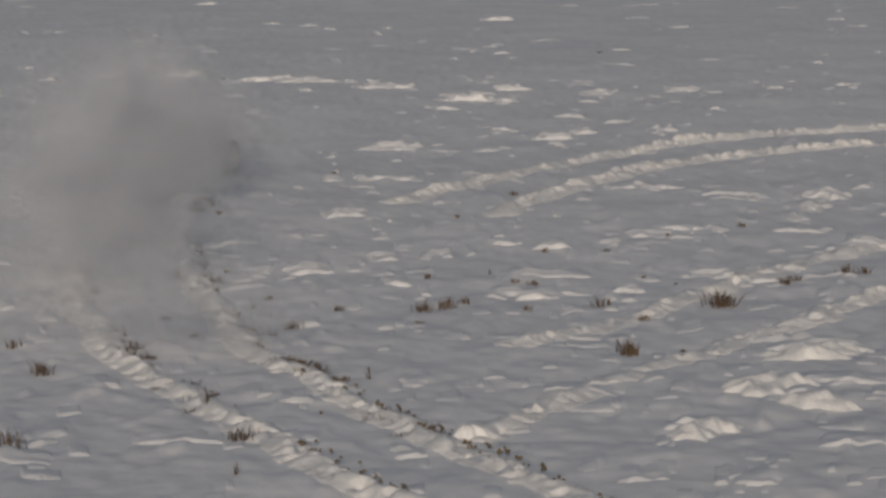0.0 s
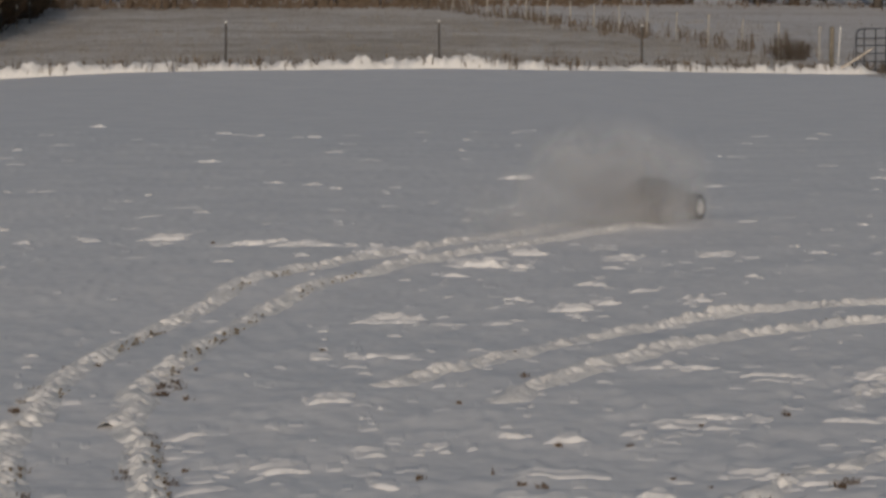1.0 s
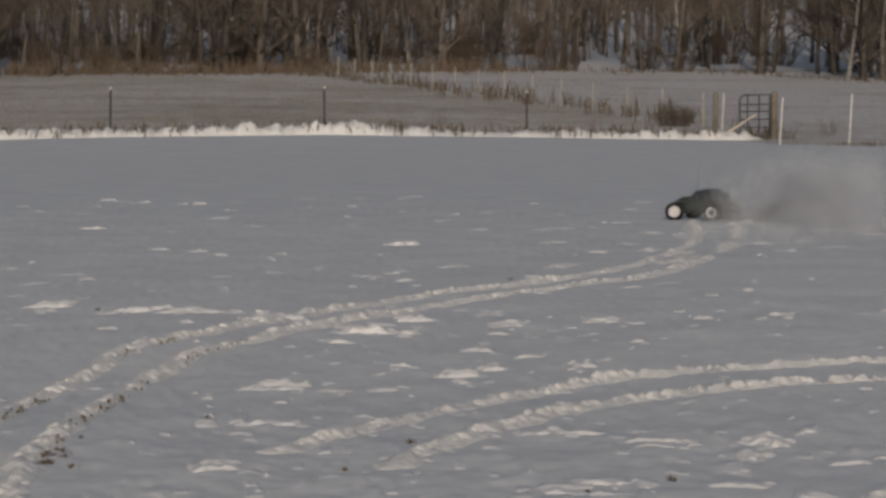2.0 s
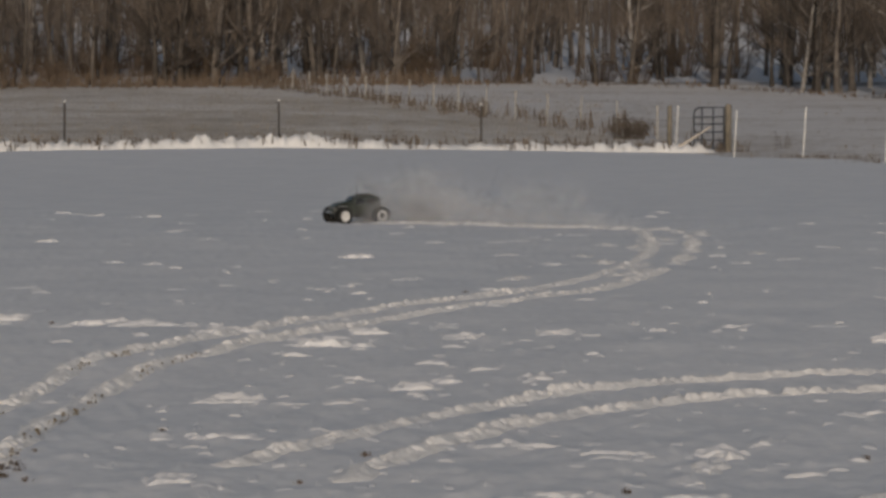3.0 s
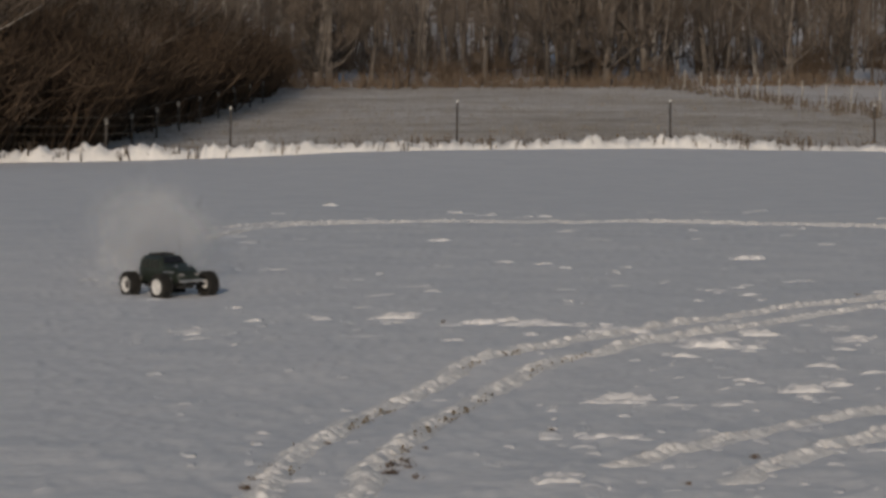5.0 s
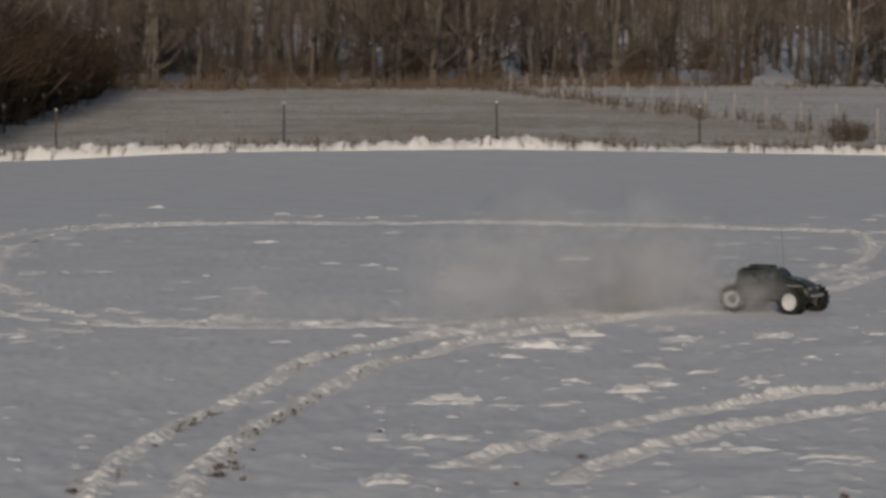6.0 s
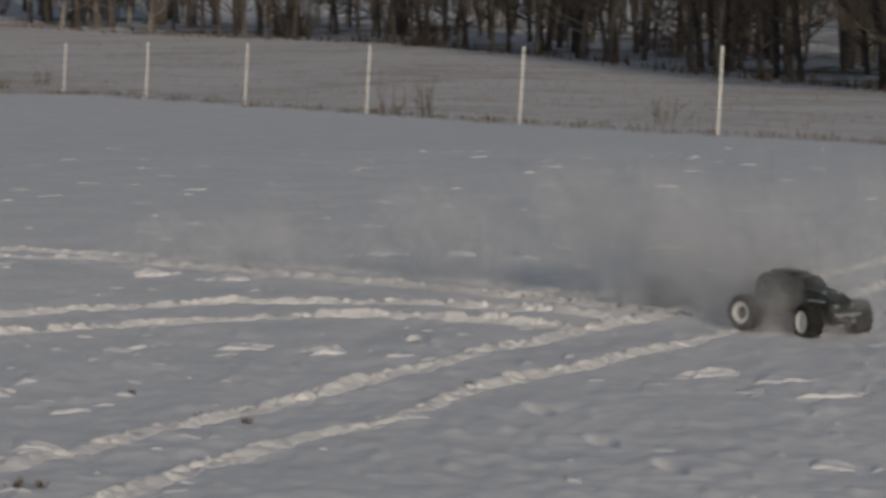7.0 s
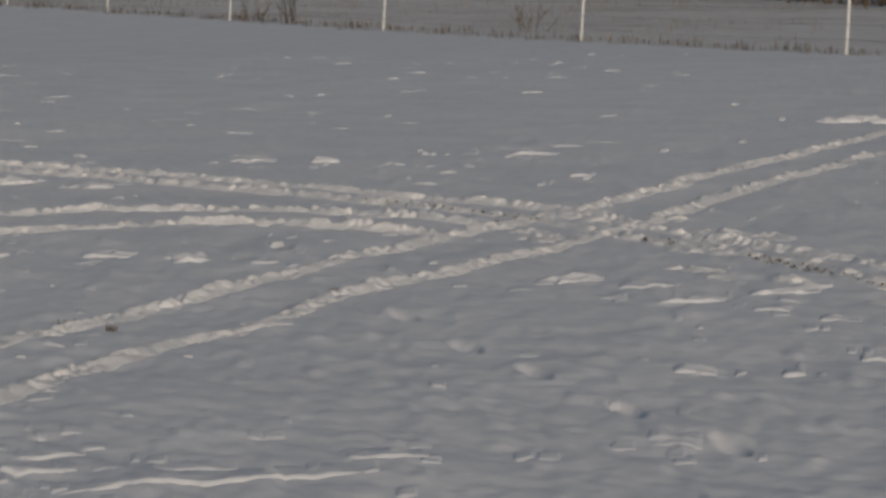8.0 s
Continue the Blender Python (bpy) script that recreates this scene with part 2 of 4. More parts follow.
# broken crust and kicked-up drifts: bearing in degrees, distance, half width, height
CRUST_FAR = [(-7.81, 42.73, 0.11, 0.032), (-5.73, 39.30, 0.10, 0.035), (-4.20, 37.81, 0.09, 0.040), (2.65, 32.33, 0.04, 0.049), (5.35, 28.58, 0.07, 0.069), (-0.78, 28.49, 0.15, 0.060), (8.85, 27.82, 0.05, 0.033), (20.36, 27.76, 0.03, 0.025), (5.28, 26.75, 0.03, 0.056), (-2.98, 26.12, 0.03, 0.031), (21.15, 25.89, 0.04, 0.031), (22.32, 25.61, 0.29, 0.061), (5.19, 23.83, 0.03, 0.029), (-3.80, 23.10, 0.04, 0.021), (-9.41, 22.84, 0.05, 0.027), (4.48, 22.51, 0.05, 0.020), (15.90, 22.30, 0.06, 0.020), (15.23, 22.27, 0.06, 0.027), (17.03, 22.23, 0.18, 0.027), (12.26, 21.80, 0.16, 0.020), (-8.01, 21.78, 0.09, 0.020), (13.43, 21.70, 0.10, 0.039), (-6.69, 21.69, 0.17, 0.033), (7.36, 21.46, 0.04, 0.026)]
CRUST_MID = [(-8.99, 21.39, 0.04, 0.019), (-5.18, 21.26, 0.31, 0.032), (3.96, 21.25, 0.03, 0.026), (-3.15, 21.24, 0.05, 0.045), (5.62, 21.10, 0.10, 0.025), (-10.17, 20.95, 0.08, 0.019), (15.49, 20.94, 0.06, 0.019), (4.31, 20.70, 0.07, 0.025), (-0.52, 20.66, 0.14, 0.031), (17.72, 20.65, 0.09, 0.037), (2.60, 20.64, 0.12, 0.031), (-11.07, 20.49, 0.03, 0.018), (1.04, 20.39, 0.13, 0.031), (8.26, 20.27, 0.13, 0.043), (17.10, 20.07, 0.03, 0.018), (9.55, 19.99, 0.11, 0.048), (-0.66, 19.89, 0.08, 0.066), (-1.38, 19.89, 0.20, 0.048), (-1.79, 19.33, 0.09, 0.029), (3.22, 19.31, 0.05, 0.041), (-5.43, 18.95, 0.06, 0.023), (0.47, 18.81, 0.10, 0.023), (1.40, 18.61, 0.09, 0.017), (14.17, 18.28, 0.23, 0.022)]
CRUST_RUTS = [(2.24, 18.12, 0.10, 0.027), (-0.71, 18.03, 0.09, 0.016), (0.73, 17.90, 0.09, 0.027), (0.11, 17.60, 0.13, 0.048), (-2.94, 16.96, 0.19, 0.041), (-4.06, 16.60, 0.04, 0.040), (8.00, 16.59, 0.15, 0.025), (9.81, 16.42, 0.14, 0.020), (11.42, 16.13, 0.16, 0.029), (-3.51, 15.91, 0.02, 0.033), (-4.07, 15.35, 0.06, 0.023), (-2.99, 15.30, 0.16, 0.028), (17.51, 15.18, 0.17, 0.023), (-9.07, 15.04, 0.03, 0.023), (18.98, 15.02, 0.14, 0.014), (1.81, 14.94, 0.22, 0.022), (21.27, 14.84, 0.19, 0.022), (5.42, 14.78, 0.12, 0.044), (3.66, 14.69, 0.16, 0.022), (-10.19, 14.53, 0.04, 0.022), (19.74, 14.49, 0.13, 0.022), (5.16, 14.33, 0.05, 0.043), (21.04, 14.21, 0.07, 0.017), (6.85, 14.19, 0.09, 0.030)]
CRUST_NEAR = [(22.13, 13.96, 0.06, 0.021), (4.92, 13.84, 0.05, 0.042), (-3.95, 13.65, 0.09, 0.041), (2.65, 13.31, 0.11, 0.024), (5.01, 13.28, 0.11, 0.020), (3.42, 13.25, 0.04, 0.024), (-3.35, 13.20, 0.03, 0.036), (1.94, 13.08, 0.10, 0.027), (6.23, 12.96, 0.08, 0.039), (22.79, 12.81, 0.05, 0.031), (-6.24, 12.80, 0.10, 0.019), (-0.85, 12.76, 0.05, 0.034), (1.22, 12.76, 0.06, 0.031), (0.07, 12.63, 0.08, 0.049), (-2.85, 12.63, 0.04, 0.015), (-10.06, 12.49, 0.04, 0.019), (21.43, 12.49, 0.04, 0.015), (-1.52, 12.48, 0.02, 0.015), (-2.20, 12.46, 0.06, 0.026), (19.75, 12.42, 0.07, 0.019), (-3.28, 12.32, 0.06, 0.026), (-4.80, 12.00, 0.09, 0.050), (3.39, 11.89, 0.10, 0.029), (-0.11, 11.83, 0.16, 0.021)]
CRUST_FRONT = [(-6.17, 11.82, 0.05, 0.021), (4.46, 11.72, 0.13, 0.025), (-3.02, 11.59, 0.05, 0.028), (-6.00, 11.51, 0.10, 0.021), (1.53, 11.44, 0.07, 0.041), (-0.47, 11.30, 0.13, 0.041), (-10.92, 11.05, 0.03, 0.023), (19.38, 10.85, 0.08, 0.023), (-10.20, 10.66, 0.04, 0.026), (-4.98, 10.54, 0.05, 0.032), (1.12, 10.52, 0.11, 0.013), (-3.34, 10.47, 0.03, 0.013), (-0.01, 10.16, 0.15, 0.021), (5.36, 9.98, 0.17, 0.045), (6.16, 9.29, 0.11, 0.022), (-9.18, 9.25, 0.06, 0.014), (-2.93, 9.16, 0.05, 0.019), (0.69, 8.99, 0.11, 0.022), (5.56, 8.98, 0.08, 0.032), (-5.43, 8.75, 0.05, 0.021), (3.15, 8.41, 0.08, 0.043), (-11.07, 8.23, 0.09, 0.017), (-8.07, 8.21, 0.12, 0.020), (6.35, 8.15, 0.09, 0.017)]
CRUST_FOOT = [(-4.27, 21.2, 0.28, 0.024), (-2.99, 20.7, 0.22, 0.036), (11.4, 10.1, 0.42, 0.022), (8.7, 10.6, 0.10, 0.020), (14.4, 10.5, 0.12, 0.018), (-11.34, 7.97, 0.07, 0.017), (-3.13, 7.94, 0.05, 0.021), (1.90, 7.57, 0.07, 0.020), (4.43, 7.52, 0.06, 0.020)]
# a line of footprints: bearing, distance
FOOTPRINTS = [(12.3, 17.9), (12.68, 16.7), (14.75, 14.12), (15.84, 13.2), (17.0, 12.5), (18.58, 11.66), (20.35, 10.97)]


FENCE_Y, FENCE_K = 89.8, 0.513  # the wire fence across the field: y = FENCE_Y + FENCE_K * x


def snow_ground():
    fine = np.arange(-0.225, 0.435, 0.0009)
    rest = np.linspace(0.435, 2 * math.pi - 0.225, 70)[:-1]
    th = np.concatenate([fine, rest])
    drop = np.concatenate([np.arange(2000, 1400, -8), np.arange(1400, 205, -3.4)])
    rr = np.linspace(2, 100, 60000)
    rows = np.interp(-drop / 6000.0, -(EYE - land(rr)) / rr, rr)
    rows = np.concatenate([[0.5, 2, 4], rows, np.geomspace(rows[-1] + 1.2, 330, 70), [420, 600, 1000, 2000, 4000]])
    R, T = np.meshgrid(rows, th, indexing="ij")
    X, Y = R * np.sin(T), R * np.cos(T)
    Z = relief(X, Y)
    for b, d in FOOTPRINTS:
        b = radians(b)
        e = np.hypot((T - b) * d / 0.06, (R - d + (T - b) * d * 1.6) / 0.13)
        Z -= 0.03 * np.exp(-np.clip(e, 0, 5) ** 3)
        Z += 0.008 * np.exp(-((e - 1.25) / 0.3) ** 2)
    nr, nt = R.shape
    verts = np.stack([X, Y, Z], -1).reshape(-1, 3)
    i, j = np.meshgrid(np.arange(nr - 1), np.arange(nt), indexing="ij")
    a, b2 = i * nt + j, i * nt + (j + 1) % nt
    quads = np.stack([a, b2, b2 + nt, a + nt], -1).reshape(-1, 4)
    me = bpy.data.meshes.new("ground")
    nv, nf = len(verts) + 1, len(quads)
    tris = np.stack([np.full(nt, nv - 1), (np.arange(nt) + 1) % nt, np.arange(nt)], -1)
    me.vertices.add(nv)
    me.vertices.foreach_set("co", np.concatenate([verts, [[0, 0, 0]]]).ravel())
    me.loops.add(nf * 4 + nt * 3)
    me.loops.foreach_set("vertex_index", np.concatenate([quads[:, ::-1].ravel(), tris[:, ::-1].ravel()]).astype(np.int32))
    me.polygons.add(nf + nt)
    me.polygons.foreach_set("loop_start", np.concatenate([np.arange(nf) * 4, nf * 4 + np.arange(nt) * 3]).astype(np.int32))
    for m in (SNOW, PASTURE, MEADOW, WOODFLOOR):
        me.materials.append(m)
    # which stretch of land each face belongs to
    cx, cy = (verts[quads].mean(1)[:, 0], verts[quads].mean(1)[:, 1])
    idx = np.zeros(nf + nt, np.int32)
    beyond_t = cy > FENCE_Y + FENCE_K * cx
    white_x = 9.594 + (81 - cy) * 0.128
    beyond_w = (cx > white_x) & (cy > 0)
    lane = 7.9 - 0.213 * (cy - 103)
    kind = np.where(beyond_t & (cx < lane), 1, 0)
    kind = np.where(beyond_w | (beyond_t & (cx >= lane)), 2, kind)
    far = np.hypot(cx, cy) > np.interp(np.degrees(np.arctan2(cx, cy)), WOOD_B, WOOD_D)
    dist = np.hypot(cx, cy)
    kind = np.where(far & (cy > 20), 3, kind)
    kind = np.where(far & (cy > 20) & (dist > 178) & (dist < 236), 0, kind)
    kind = np.where((cy < 0) & (np.hypot(cx, cy) > 30), 0, kind)
    idx[:nf] = kind
    me.polygons.foreach_set("material_index", idx)
    me.polygons.foreach_set("use_smooth", np.ones(nf + nt, bool))
    me.update(calc_edges=True)
    me.validate()
    return tagged(new("ground", me), "snow-covered field with wind crust, drifts and old ruts", "snow field", kind="structure")


# edge of the woods: bearing in degrees, distance
WOOD_B = [-40, -18, -12.8, -10.4, -8.7, -3.7, 1.1, 4.9, 12.0, 17.8, 20.6, 24.0, 40]
WOOD_D = [60, 72, 89, 128, 170, 171, 175, 173.5, 136, 95.7, 82.6, 68, 60]
snow_ground()


def snow_scarps():
    """Broken crust and small drifts: low ragged plates with steep edges, too many to count."""
    rng = np.random.default_rng(7)
    plates = [(radians(b), d, w, h) for b, d, w, h in CRUST_FAR + CRUST_MID + CRUST_RUTS + CRUST_NEAR + CRUST_FRONT + CRUST_FOOT]
    for b, d, w, h in list(plates):
        for _ in range(2):
            plates.append((b + rng.normal(0, 1.2 * w / d), d + rng.normal(0, 0.25), w * rng.uniform(0.25, 0.6), h * rng.uniform(0.3, 0.6)))
    for _ in range(950):
        d = 6.6 + 15.4 * rng.random() ** 1.1
        b = rng.uniform(-0.19, 0.40)
        if (b < -0.05 and d > 13 and rng.random() < 0.6) or (b > 0.17 and rng.random() < 0.8):
            continue
        plates.append((b, d, rng.uniform(0.012, 0.05) * (0.55 + d / 30), rng.uniform(0.004, 0.012)))
    for _ in range(260):
        plates.append((rng.uniform(-0.2, 0.36), rng.uniform(20, 40), rng.uniform(0.03, 0.14), rng.uniform(0.005, 0.016)))
    vs, fs, k = [], [], 0
    for q, (b, d, w, h) in enumerate(plates):
        if d < 14.5:
            w, h = w * 1.2, h * 0.85
        h = min(h, 0.006 + 0.24 * w)
        lips = 1 if h < 0.012 else 2 if h < 0.03 else 3
        deep = 0.16 + 0.09 * lips
        nu, nv = int(np.clip(2.3 * w / 0.012, 9, 60)), 7 + 6 * lips
        u, v = np.meshgrid(np.linspace(-1.1, 1.1, nu), np.linspace(0, 1, nv) ** 1.2 * deep, indexing="ij")
        t = b + u * w / d
        z = np.zeros_like(u)
        for lip in range(lips):
            o, c = rng.uniform(0, 900), rng.uniform(-0.25, 0.25) if lips > 1 else 0.0
            far = 0.02 + 0.09 * lip + 0.05 * lattice(u * w * 6 + o, v * 0, 44) + 0.02 * lattice(u * w * 28 + o, v * 0, 45)
            n = 0.5 * lattice(u * w * 7 + o, v * 0 + lip, 46) + 0.5 * lattice(u * w * 26 + o, v * 0 + lip, 47)
            taper = np.clip(1.1 - np.abs(u - c) ** 2.2, 0, 1) * (0.7 + 0.4 * lattice(u * 3 + o, v * 0, 48))
            up = taper * np.clip((n - 0.22 + 0.2 * (taper - 0.6)) / 0.35, 0, 1) * rng.uniform(0.7, 1.1)
            a = v - far
            z = np.maximum(z, up * np.clip(a / 0.02, 0, 1) * np.clip(1 - (a - 0.02) / 0.15, 0, 1))
        r = d + v + u * w * rng.normal(0.1, 0.25)
        x, y = r * np.sin(t), r * np.cos(t)
        rim = (np.abs(u) > 1.05) | (v < 0.001) | (v > deep - 0.001)
        z = relief(x, y) + np.where(rim | (z < 0.02), -0.012, z * h * 0.92 + 0.001)
        vs.append(np.stack([x, y, z], -1).reshape(-1, 3))
        i, j = np.meshgrid(np.arange(nu - 1), np.arange(nv - 1), indexing="ij")
        a = (k + i * nv + j).ravel()
        fs.append(np.stack([a, a + nv, a + nv + 1, a + 1], -1))
        k += nu * nv
    me = mesh_of("snow_crust", np.concatenate(vs).tolist(), np.concatenate(fs).tolist(), SNOW)
    return tagged(new("snow_crust", me), "broken wind crust and small drifts on the snow", "snow", kind="stuff")


snow_scarps()


def snow_heap(b, d, sx, sy, h, seed, label, rough=1.0):
    """A rounded heap of snow with a broken face."""
    n, m = 44, 16
    a = np.linspace(0, 2 * math.pi, n, endpoint=False)
    q = np.linspace(0.0, 1.0, m)
    A, Q = np.meshgrid(a, q, indexing="ij")
    edge = 0.6 + 0.8 * lattice(np.cos(A) * 2.6 + seed * 3.7, np.sin(A) * 2.6 + seed, seed)
    X, Y = np.cos(A) * Q * sx * edge, np.sin(A) * Q * sy * edge
    Z = 0.72 * h * (1 - Q ** 2.2) * (1 - 0.75 * rough + 1.3 * rough * (0.6 * lattice(X * 11 + seed * 1.3, Y * 8 + seed, seed + 1) + 0.4 * lattice(X * 24 + seed, Y * 17, seed + 5))) + 0.024 * rough * (lattice(X * 34, Y * 22, seed + 2) - 0.5) * (1 - Q ** 2) - 0.025 * Q ** 3
    v = np.stack([X, Y, Z], -1).reshape(-1, 3).tolist()
    f = [(i * m + j, ((i + 1) % n) * m + j, ((i + 1) % n) * m + j + 1, i * m + j + 1) for i in range(n) for j in range(m - 1)]
    ob = new("snow_mound", mesh_of("snow_mound", v, [tuple(reversed(k)) for k in f], CLOD))
    x, y = d * math.sin(radians(b)), d * math.cos(radians(b))
    ob.matrix_basis = pose(x, y, land_at(x, y), 0, 0, -b)
    return tagged(ob, label, "snow mound", "mounds of turned snow")


for _k, (_b, _d, _sx, _sy, _h) in enumerate(((4.3, 9.15, 0.13, 0.12, 0.05), (4.75, 9.3, 0.17, 0.12, 0.045), (5.2, 9.9, 0.2, 0.12, 0.042), (5.75, 10.05, 0.17, 0.12, 0.036), (3.0, 8.35, 0.09, 0.12, 0.034), (3.4, 8.5, 0.10, 0.12, 0.036), (5.6, 8.95, 0.14, 0.12, 0.036), (5.2, 14.5, 0.10, 0.30, 0.03), (5.55, 14.85, 0.09, 0.12, 0.028))):
    snow_heap(_b, _d, _sx, _sy, _h, _k + 3, "low ragged heap of turned-up snow")
snow_heap(-1.81, 8.32, 0.085, 0.10, 0.062, 31, "single smooth lump of snow beside the rut", 0.25)


# ---- fences ----
def empty(name, m, label, category, group="", kind=""):
    ob = new(name)
    ob.empty_display_size = 0.2
    ob.matrix_basis = m
    return tagged(ob, label, category, group, kind)


def round_post(height, r0, r1, sides=9, lean=0.0):
    v, f = [], []
    tube(v, f, [(lean * t, 0, -0.25 + (height + 0.25) * t) for t in (0, 0.5, 0.97, 1)], [r0, (r0 + r1) / 2, r1, r1 * 0.7], sides)
    return v, f


def steel_post(height):
    """A T-section fence post with studs and a pale tip."""
    bm = bmesh.new()
    box(bm, 0, 0, height / 2 - 0.1, 0.06, 0.01, height + 0.2)
    box(bm, 0, 0.02, height / 2 - 0.1, 0.008, 0.04, height + 0.2)
    for k in range(9):
        box(bm, 0, -0.008, 0.15 + k * 0.11, 0.014, 0.012, 0.03)
    return bm


def wires(parent, a, b, heights, sag=0.03, r=0.006):
    """One part for each strand between two posts, in the parent's space."""
    for h in heights:
        v, f = [], []
        pa, pb = Vector(a), Vector(b)
        tube(v, f, [tuple(pa.lerp(pb, t) + Vector((0, 0, h - 4 * sag * t * (1 - t)))) for t in np.linspace(0, 1, 5)], [r] * 5, 4)
        part("wire", mesh_of("wire", v, f, WIRE), WIRE, parent)


def fence_y(x):
    return FENCE_Y + 0.513 * x


def wire_fence():
    fence = empty("wire_fence", pose(0, 0, 0), "wire fence on dark steel posts behind a snow bank", "fence")
    xs = [-19.2, -13.85, -8.5, -3.2, 2.13]
    me = None
    for x in xs[1:]:
        p = pose(x, fence_y(x), land_at(x, fence_y(x)) + 0.02, 0, random.uniform(-1.5, 1.5), 27)
        if me is None:
            post = part("post", steel_post(1.15), TPOST, fence, "", p)
            me = post.data
        else:
            post = part("post", me, TPOST, fence, "", p)
        v, f = [], []
        tube(v, f, [(0, 0, 1.15), (0, 0, 1.21)], [0.028, 0.026], 6)
        part("tip", mesh_of("tip", v, f, WHITEPOST), WHITEPOST, post, "pale post tip")
    v, f = round_post(1.25, 0.11, 0.10)
    part("corner_post", mesh_of("corner_post", v, f, OLDWOOD), OLDWOOD, fence, "thick grey timber corner post", pose(-19.2, fence_y(-19.2), land_at(-19.2, fence_y(-19.2))))
    pts = xs + [7.35]
    for a, b in zip(pts, pts[1:]):
        wires(fence, (a, fence_y(a), land_at(a, fence_y(a))), (b, fence_y(b), land_at(b, fence_y(b))), (0.25, 0.45, 0.65, 0.85, 1.05), r=0.004)
    return fence


def white_fence():
    """A straight row of slim white posts that comes nearer along the field's side."""
    fence = empty("post_fence", pose(0, 0, 0), "row of slim white fence posts with thin wires", "fence")
    pts = [(9.594 + 0.934 * k, 81 - 7.3 * k) for k in range(-2, 8)]
    v, f = round_post(1.24, 0.021, 0.019)
    me = mesh_of("post", v, f, WHITEPOST)
    for x, y in pts:
        part("post", me, WHITEPOST, fence, "", pose(x, y, land_at(x, y), 0, 3.0 + random.uniform(-0.4, 0.4), 0))
    for a, b in zip(pts, pts[1:]):
        wires(fence, (*a, land_at(*a)), (*b, land_at(*b)), (0.18, 0.36, 0.55, 0.74, 0.93, 1.12), r=0.003)
    return fence


def lane_fence():
    fence = empty("lane_fence", pose(0, 0, 0), "far row of pale posts running to the woods", "fence")
    v, f = round_post(1.05, 0.036, 0.032)
    me = mesh_of("post", v, f, PALEPOST)
    pts = [(7.9 - 0.213 * (y - 103), y) for y in np.arange(103.5, 166, 4.4)]
    for x, y in pts:
        part("post", me, PALEPOST, fence, "", pose(x, y, land_at(x, y), 0, random.uniform(-2, 2), 0))
    for a, b in zip(pts, pts[1:]):
        wires(fence, (*a, land_at(*a)), (*b, land_at(*b)), (0.5, 1.0), r=0.005)
    side = empty("side_fence", pose(0, 0, 0), "row of pale-topped posts along the thicket", "fence")
    pts = []
    for k in range(9):
        b, d = -11.6 + 0.46 * k * (1 - 0.035 * k), 88 + 7.0 * k
        pts.append((d * math.sin(radians(b)), d * math.cos(radians(b))))
    v, f = round_post(0.9, 0.045, 0.04)
    me = mesh_of("post", v, f, TPOST)
    tip = [], []
    tube(tip[0], tip[1], [(0, 0, 0.78), (0, 0, 0.93)], [0.05, 0.045], 7)
    tipme = mesh_of("tip", tip[0], tip[1], PALEPOST)
    for x, y in pts:
        p = part("post", me, TPOST, side, "", pose(x, y, land_at(x, y), 0, random.uniform(-2, 2), 0))
        part("tip", tipme, PALEPOST, p, "pale post tip")
    for a, b in zip(pts, pts[1:]):
        wires(side, (*a, land_at(*a)), (*b, land_at(*b)), (0.5, 1.0), r=0.005)


def gateway():
    for x, h, r in ((7.35, 1.28, 0.07), (9.05, 1.32, 0.095)):
        v, f = round_post(h, r * 1.05, r)
        y = fence_y(x) - 0.4
        ob = new("gate_post", mesh_of("gate_post", v, f, OLDWOOD))
        ob.matrix_basis = pose(x, y, land_at(x, y), 0, random.uniform(-1, 1), 0)
        tagged(ob, "weathered grey timber gate post", "post", "gate posts")
    v, f = [], []
    x, y = 7.48, fence_y(7.35) - 0.5
    tube(v, f, [(0, 0, 0.06), (0.45, 0, 0.34), (1.0, 0, 0.70)], [0.042, 0.04, 0.032], 7)
    brace = new("brace_log", mesh_of("brace_log", v, f, BIRCH))
    brace.matrix_basis = pose(x, y, land_at(x, y))
    tagged(brace, "pale peeled log leaning between the gate posts", "log")
    # tubular gate, swung half open
    gate = empty("field_gate", pose(8.94, fence_y(8.94) - 0.45, land_at(8.94, 94.4), 0, 0, 198), "dark tubular steel field gate standing half open", "gate")
    w, h = 0.92, 1.24
    v, f = [], []
    c = 0.16
    loop = [(0.02, 0, 0.1), (0.02, 0, h), (w - c, 0, h), (w - c * 0.3, 0, h - c * 0.3), (w, 0, h - c), (w, 0, 0.1), (0.02, 0, 0.1)]
    tube(v, f, loop, [0.027] * 7, 7)
    part("gate_frame", mesh_of("gate_frame", v, f, GATEPAINT), GATEPAINT, gate)
    for z in (0.34, 0.56, 0.78, 0.98):
        v, f = [], []
        tube(v, f, [(0.02, 0, z), (w, 0, z)], [0.02, 0.02], 6)
        part("rail", mesh_of("rail", v, f, GATEPAINT), GATEPAINT, gate)
    for xx in (0.34, 0.68):
        v, f = [], []
        tube(v, f, [(xx, 0.0, 0.1), (xx, 0.0, h)], [0.022, 0.022], 6)
        part("upright", mesh_of("upright", v, f, GATEPAINT), GATEPAINT, gate)


